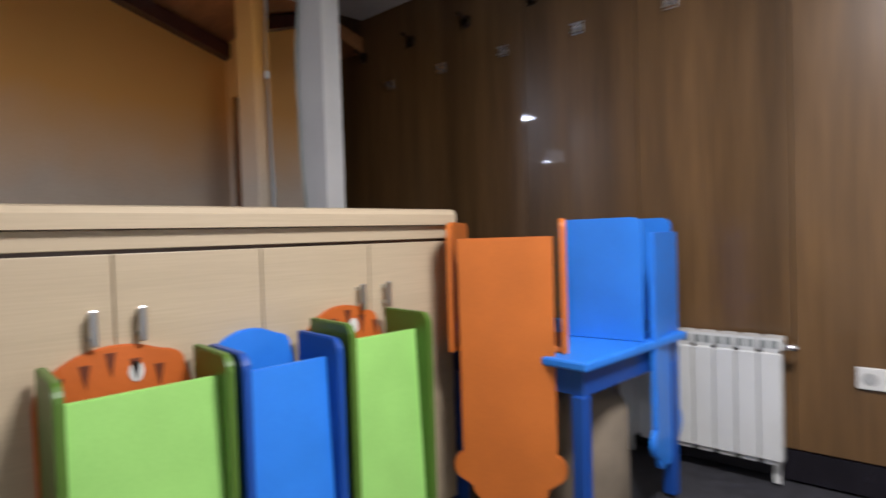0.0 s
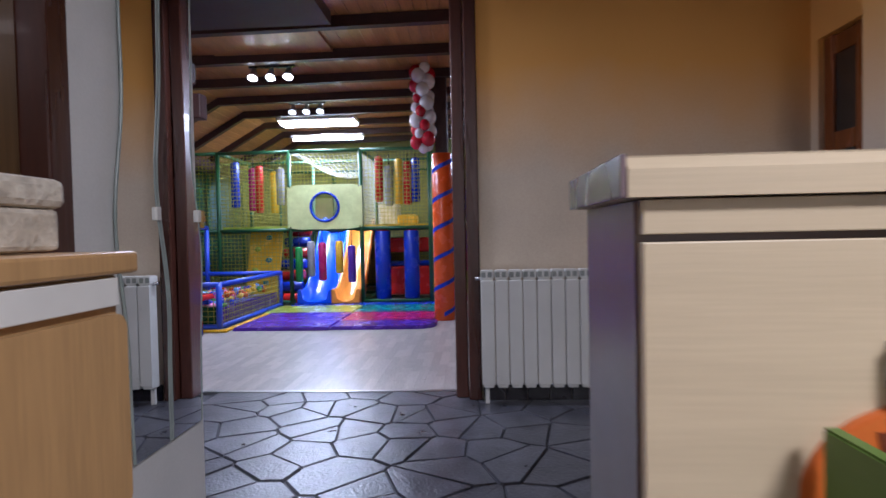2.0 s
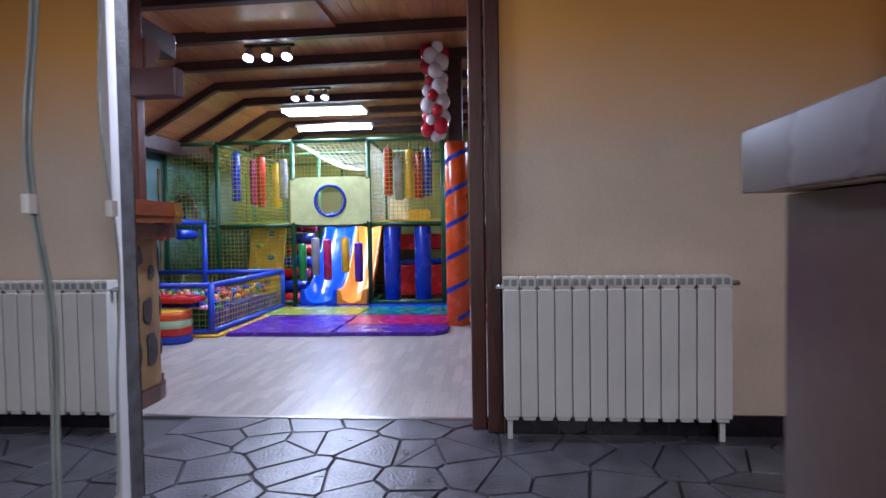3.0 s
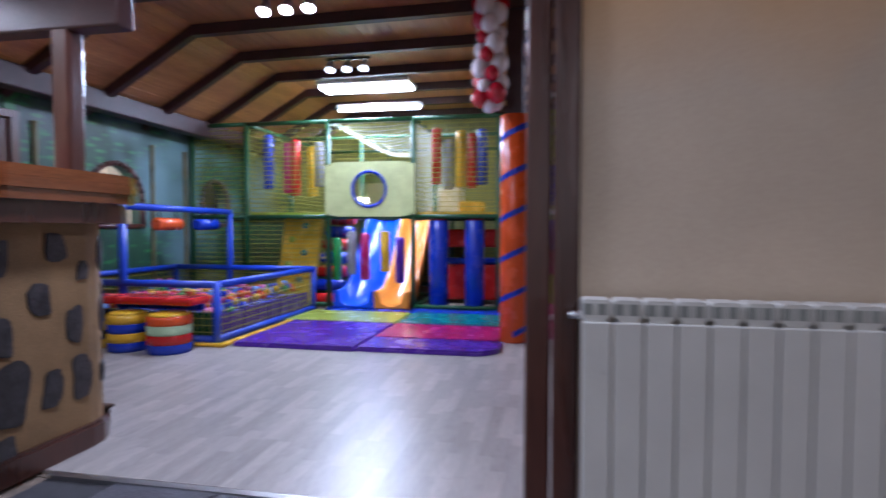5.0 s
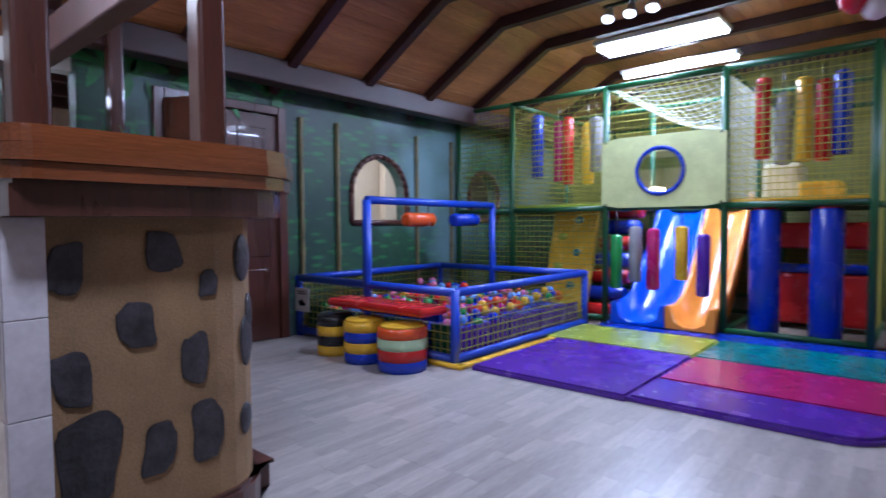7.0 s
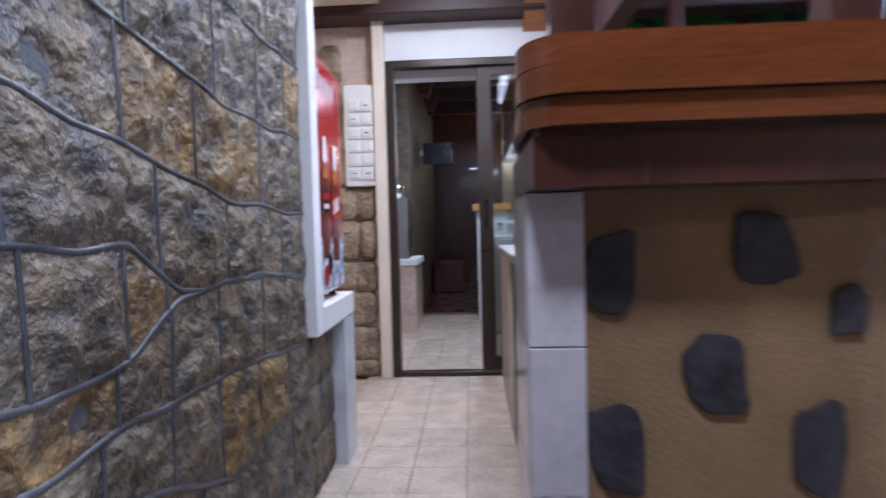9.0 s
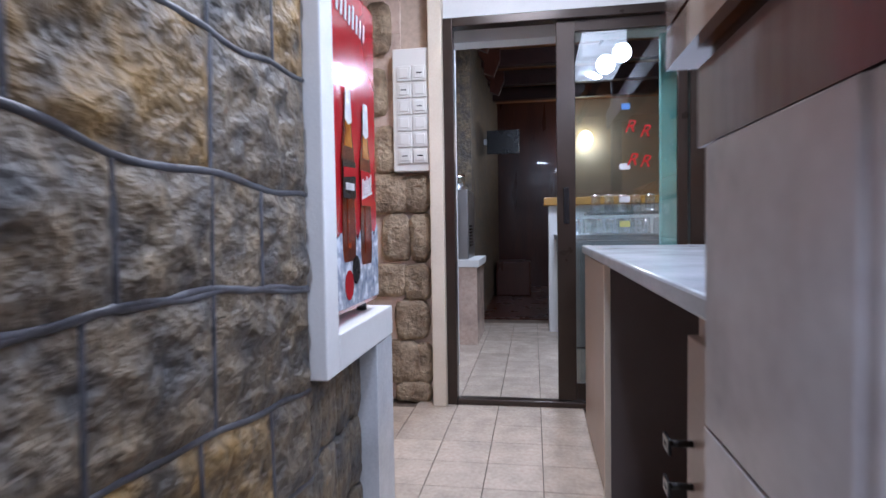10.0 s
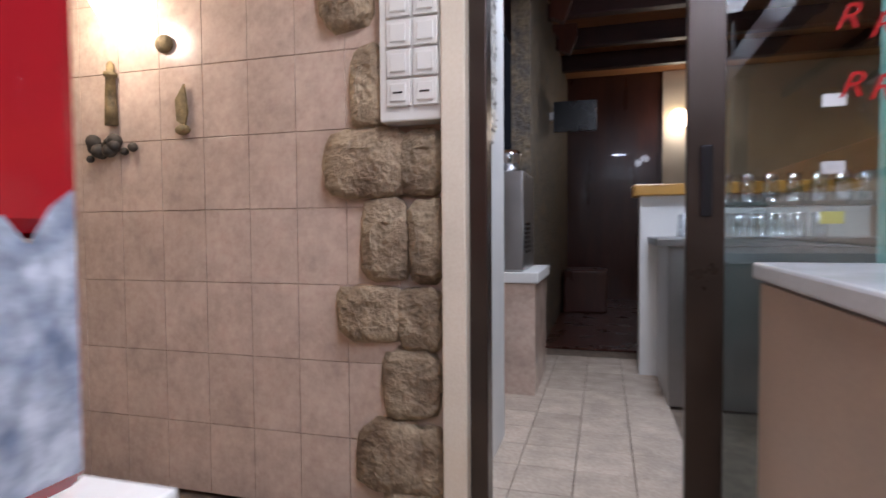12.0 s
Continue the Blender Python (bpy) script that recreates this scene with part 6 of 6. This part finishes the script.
def cells(points, x0, x1, y0, y1, gap, reach=0.9):
    """Voronoi cells of the points inside a rectangle, each shrunk by half a joint."""
    out = []
    pts = [Vector((p[0], p[1])) for p in points]
    for i, p in enumerate(pts):
        poly = [Vector((x0, y0)), Vector((x1, y0)), Vector((x1, y1)), Vector((x0, y1))]
        for j, q in enumerate(pts):
            if i == j or (q - p).length > reach:
                continue
            d = (q - p).normalized()
            lim = (p + q).dot(d) / 2 - gap / 2
            cut = []
            for a, b in zip(poly, poly[1:] + poly[:1]):
                da, db = a.dot(d) - lim, b.dot(d) - lim
                if da <= 0:
                    cut.append(a)
                if da * db < 0:
                    cut.append(a.lerp(b, da / (da - db)))
            poly = cut
            if len(poly) < 3:
                break
        if len(poly) >= 3:
            out.append((p, poly))
    return out


rnd = random.Random(11)
seeds = []
for i in range(22):
    for k in range(14):
        px, py = -3.72 + i * 0.235 + rnd.uniform(-0.14, 0.14), -0.75 + k * 0.235 + rnd.uniform(-0.14, 0.14)
        if px > -2.25 and py < -0.25:
            continue
        seeds.append((px, py))
for p, poly in cells(seeds, -3.8, 1.5, -1.0, 2.6, 0.009, 0.75):
    if len(seeds) > 300 and p.x > 1.2:
        continue
    b = B()
    vs = [b.verts.new((q.x, q.y, -0.012)) for q in poly]
    ctr = sum(poly, Vector((0, 0))) / len(poly)
    hz = rnd.uniform(-0.002, 0.001)
    up = [b.verts.new((q.x + (ctr.x - q.x) * 0.03, q.y + (ctr.y - q.y) * 0.03, hz + rnd.uniform(-0.0015, 0.0015))) for q in poly]
    mid = b.verts.new((ctr.x, ctr.y, hz + 0.001))
    for i in range(len(vs)):
        j = (i + 1) % len(vs)
        b.faces.new((vs[i], vs[j], up[j], up[i]))
        b.faces.new((up[i], up[j], mid))
    part("paving_stone", b, SLATE, floor_hall)
structure("threshold", box(B(), -3.83, -3.795, -1.3, 0.545, -0.02, 0.004), STEEL, "thin metal threshold strip", "threshold")
floor_patch = structure("floor_patch", box(B(), -3.81, -2.2, -1.3, -0.45, -0.1, -0.013), GROUT, "grouted bed of the paving before the passage", "floor")

floor_play = bpy.data.objects["floor_play"]
y = -3.84
while y < 2.4:
    x = -3.84 + rnd.uniform(0, 1.0)
    while x > -8.0:
        xa, xb = min(x, -3.84), max(x - 1.2, -8.2)
        x -= 1.2
        mid = (xa + xb) / 2
        if xa - xb < 0.05 or (mid < -6.8 and y < 0.0):
            continue
        b = B()
        for q in range(3):
            xs = xa
            while xs > xb + 0.01:
                xe = xs - rnd.uniform(0.22, 0.48)
                if xe < xb + 0.12:
                    xe = xb
                box(b, xe + 0.0004, xs - 0.0004, y + q * 0.065 + 0.0004, y + q * 0.065 + 0.0646, -0.012, 0.0)
                xs = xe
        part("plank", b, LAMINATE, floor_play)
    y += 0.195
floor_passage = bpy.data.objects["floor_passage"]
tdata = mesh_of(box(B(), 0.0015, 0.2085, 0.0015, 0.2085, -0.016, 0.0, bevel=0.0015), "floor_tile", FLOORTILE)
for i in range(13):
    for k in range(40):
        tx, ty = -3.63 + i * 0.21, -1.53 - k * 0.21
        if tx > -2.98 and not (-3.97 < ty - 0.01 < -2.2):
            continue
        if tx > -1.2 or ty < -6.45 or (tx < -3.7):
            continue
        ob = new("floor_tile", tdata)
        ob.parent, ob.location = floor_passage, (tx, ty, 0)
wtdata = mesh_of(box(B(), 0.001, 0.171, -0.008, 0.0, 0.001, 0.239, bevel=0.0012), "wall_tile_piece", WALLTILE)
for i in range(11):
    for k in range(11):
        tx = -2.72 + i * 0.172
        if k > 8 or tx + 0.17 > -0.99:
            continue
        ob = new("tile", wtdata)
        ob.parent, ob.location = wall_tile, (tx, -3.962, 0.002 + k * 0.24)
# field stone wall, facing the passage: rising courses with raised rounded mortar beads
COURSE_Y = (-0.7, -1.1, -1.3, -1.45, -1.65, -1.9, -2.22)
COURSE_Z = ((0.0, 0.0, 0.0, 0.0, 0.0, 0.0, 0.0), (0.2, 0.19, 0.22, 0.17, 0.19, 0.16, 0.17), (0.4, 0.42, 0.5, 0.46, 0.38, 0.4, 0.37), (0.63, 0.62, 0.64, 0.625, 0.62, 0.6, 0.57),
            (0.76, 0.72, 0.74, 0.81, 0.825, 0.815, 0.785), (0.95, 0.92, 0.91, 0.818, 0.829, 0.819, 0.789), (1.14, 1.11, 1.075, 1.045, 1.005, 0.995, 0.985), (1.31, 1.29, 1.265, 1.25, 1.22, 1.21, 1.23),
            (1.5, 1.49, 1.48, 1.45, 1.46, 1.44, 1.45), (1.71, 1.7, 1.68, 1.69, 1.66, 1.67, 1.66), (1.95, 1.94, 1.92, 1.93, 1.91, 1.9, 1.92), (2.3, 2.3, 2.3, 2.3, 2.3, 2.3, 2.3))
JOINTS = ((-1.0, -1.36, -1.7, -2.0), (-0.95, -1.21, -1.52, -1.84, -2.06), (-1.05, -1.22, -1.41, -1.6, -1.82, -2.04), (-0.9, -1.26, -1.42, -1.61, -1.86), (-0.85, -1.09, -1.29, -1.41),
          (-1.06, -1.39, -1.665, -1.865, -2.02), (-0.9, -1.295, -1.535, -1.87), (-1.02, -1.32, -1.63, -1.87, -2.08), (-0.92, -1.2, -1.5, -1.76, -2.0), (-1.1, -1.4, -1.72, -1.95), (-0.95, -1.3, -1.6, -1.9))


def course(k, y):
    for (ya, za), (yb, zb) in zip(zip(COURSE_Y, COURSE_Z[k]), zip(COURSE_Y[1:], COURSE_Z[k][1:])):
        if y >= yb:
            t = (ya - y) / (ya - yb)
            return za + (zb - za) * t + (0.012 * noise.noise(Vector((y * 7, k * 3.1, 0))) if 0 < k < 11 else 0)
    return COURSE_Z[k][-1]


def face(y, z, seed):
    """Broken stone face: rough hollows and ridges about the wall plane."""
    n = noise.noise(Vector((y * 9, z * 9, seed))) * 0.012 + noise.noise(Vector((y * 23, z * 23, seed + 3))) * 0.013 + noise.noise(Vector((y * 50, z * 50, seed))) * 0.008
    return max(-0.026, min(0.018, n))


def bead(pts, r=0.0062):
    b = B()
    rings = []
    for i, (py, pz) in enumerate(pts):
        a, c_ = Vector(pts[max(0, i - 1)]), Vector(pts[min(len(pts) - 1, i + 1)])
        d = (c_ - a).normalized()
        nrm = Vector((-d.y, d.x))
        rr = r * (0.85 + 0.4 * abs(noise.noise(Vector((py * 11, pz * 11, 5)))))
        rings.append([b.verts.new((-2.915 - 0.7 * rr * math.sin(t), py + nrm.x * rr * math.cos(t), pz + nrm.y * rr * math.cos(t))) for t in (0, 0.7, 1.57, 2.44, 3.1416)])
    for r0, r1 in zip(rings, rings[1:]):
        for i in range(4):
            b.faces.new((r0[i], r0[i + 1], r1[i + 1], r1[i])).smooth = True
    part("mortar_bead", b, MORTARBEAD, wall_stone)


for k in range(11):
    edges = [-0.7] + list(JOINTS[k]) + [-2.22]
    for e, (ya, yb) in enumerate(zip(edges, edges[1:])):
        lean0, lean1 = 0.03 * noise.noise(Vector((ya * 9, k, 1))), 0.03 * noise.noise(Vector((yb * 9, k, 1)))
        b = B()
        nu, nv = max(5, int((ya - yb) / 0.014)), max(5, int((course(k + 1, ya) - course(k, ya)) / 0.014))
        grid = []
        seed = k * 7.3 + e * 2.9
        proud = rnd.uniform(0.0, 0.012)
        for u in range(nu + 1):
            col_ = []
            for v in range(nv + 1):
                fu, fv = u / nu, v / nv
                yy = ya + (yb - ya) * fu
                yy += (fv - 0.5) * ((lean0 if e else 0) * (1 - fu) + (lean1 if e < len(edges) - 2 else 0) * fu)
                zl, zh = course(k, yy), course(k + 1, yy)
                zz = zl + (zh - zl) * fv
                rim = min(min(fu, 1 - fu) * (ya - yb), min(fv, 1 - fv) * (zh - zl))
                out = min(1.0, rim / 0.035)
                out = out * out * (3 - 2 * out)
                col_.append(b.verts.new((-2.914 - out * (proud + face(yy, zz, seed)), yy, zz)))
            grid.append(col_)
        for u in range(nu):
            for v in range(nv):
                b.faces.new((grid[u][v], grid[u][v + 1], grid[u + 1][v + 1], grid[u + 1][v])).smooth = True
        part("field_stone", b, YSTONE if (k * 5 + e * 3) % 7 in (1, 4) else STONE, wall_stone)
        if e:
            z0, z1 = course(k, ya), course(k + 1, ya)
            bead([(ya + (q / 8 - 0.5) * lean0, z0 + (z1 - z0) * q / 8) for q in range(9)], 0.0048)
    if k:
        bead([(-0.7 - 1.52 * q / 60, course(k, -0.7 - 1.52 * q / 60)) for q in range(61)])
for e in range(4):
    for k in range(3):
        cy, cz = -2.27 - 0.1 * e, 0.1 + 0.19 * k
        b = rough_stone(0, 0, 0.055, 0.1, 0.02, Matrix(), 40 + e * 3 + k)
        bmesh.ops.transform(b, matrix=at(-2.884, cy, cz, pose(0, 0, 0, 0, 0, 90)), verts=b.verts)
        part("field_stone", b, STONE, wall_stone)

hl = empty("hall_ceiling_lamp", "flat white lamp lit on the hall ceiling", "ceiling lamp", at=(0.55, 1.75, 2.4))
child("housing", box(B(), 0.27, 0.83, 1.47, 2.03, 2.4, 2.448, bevel=0.01), PLASTIC, hl)

sf.location.y -= 0.3
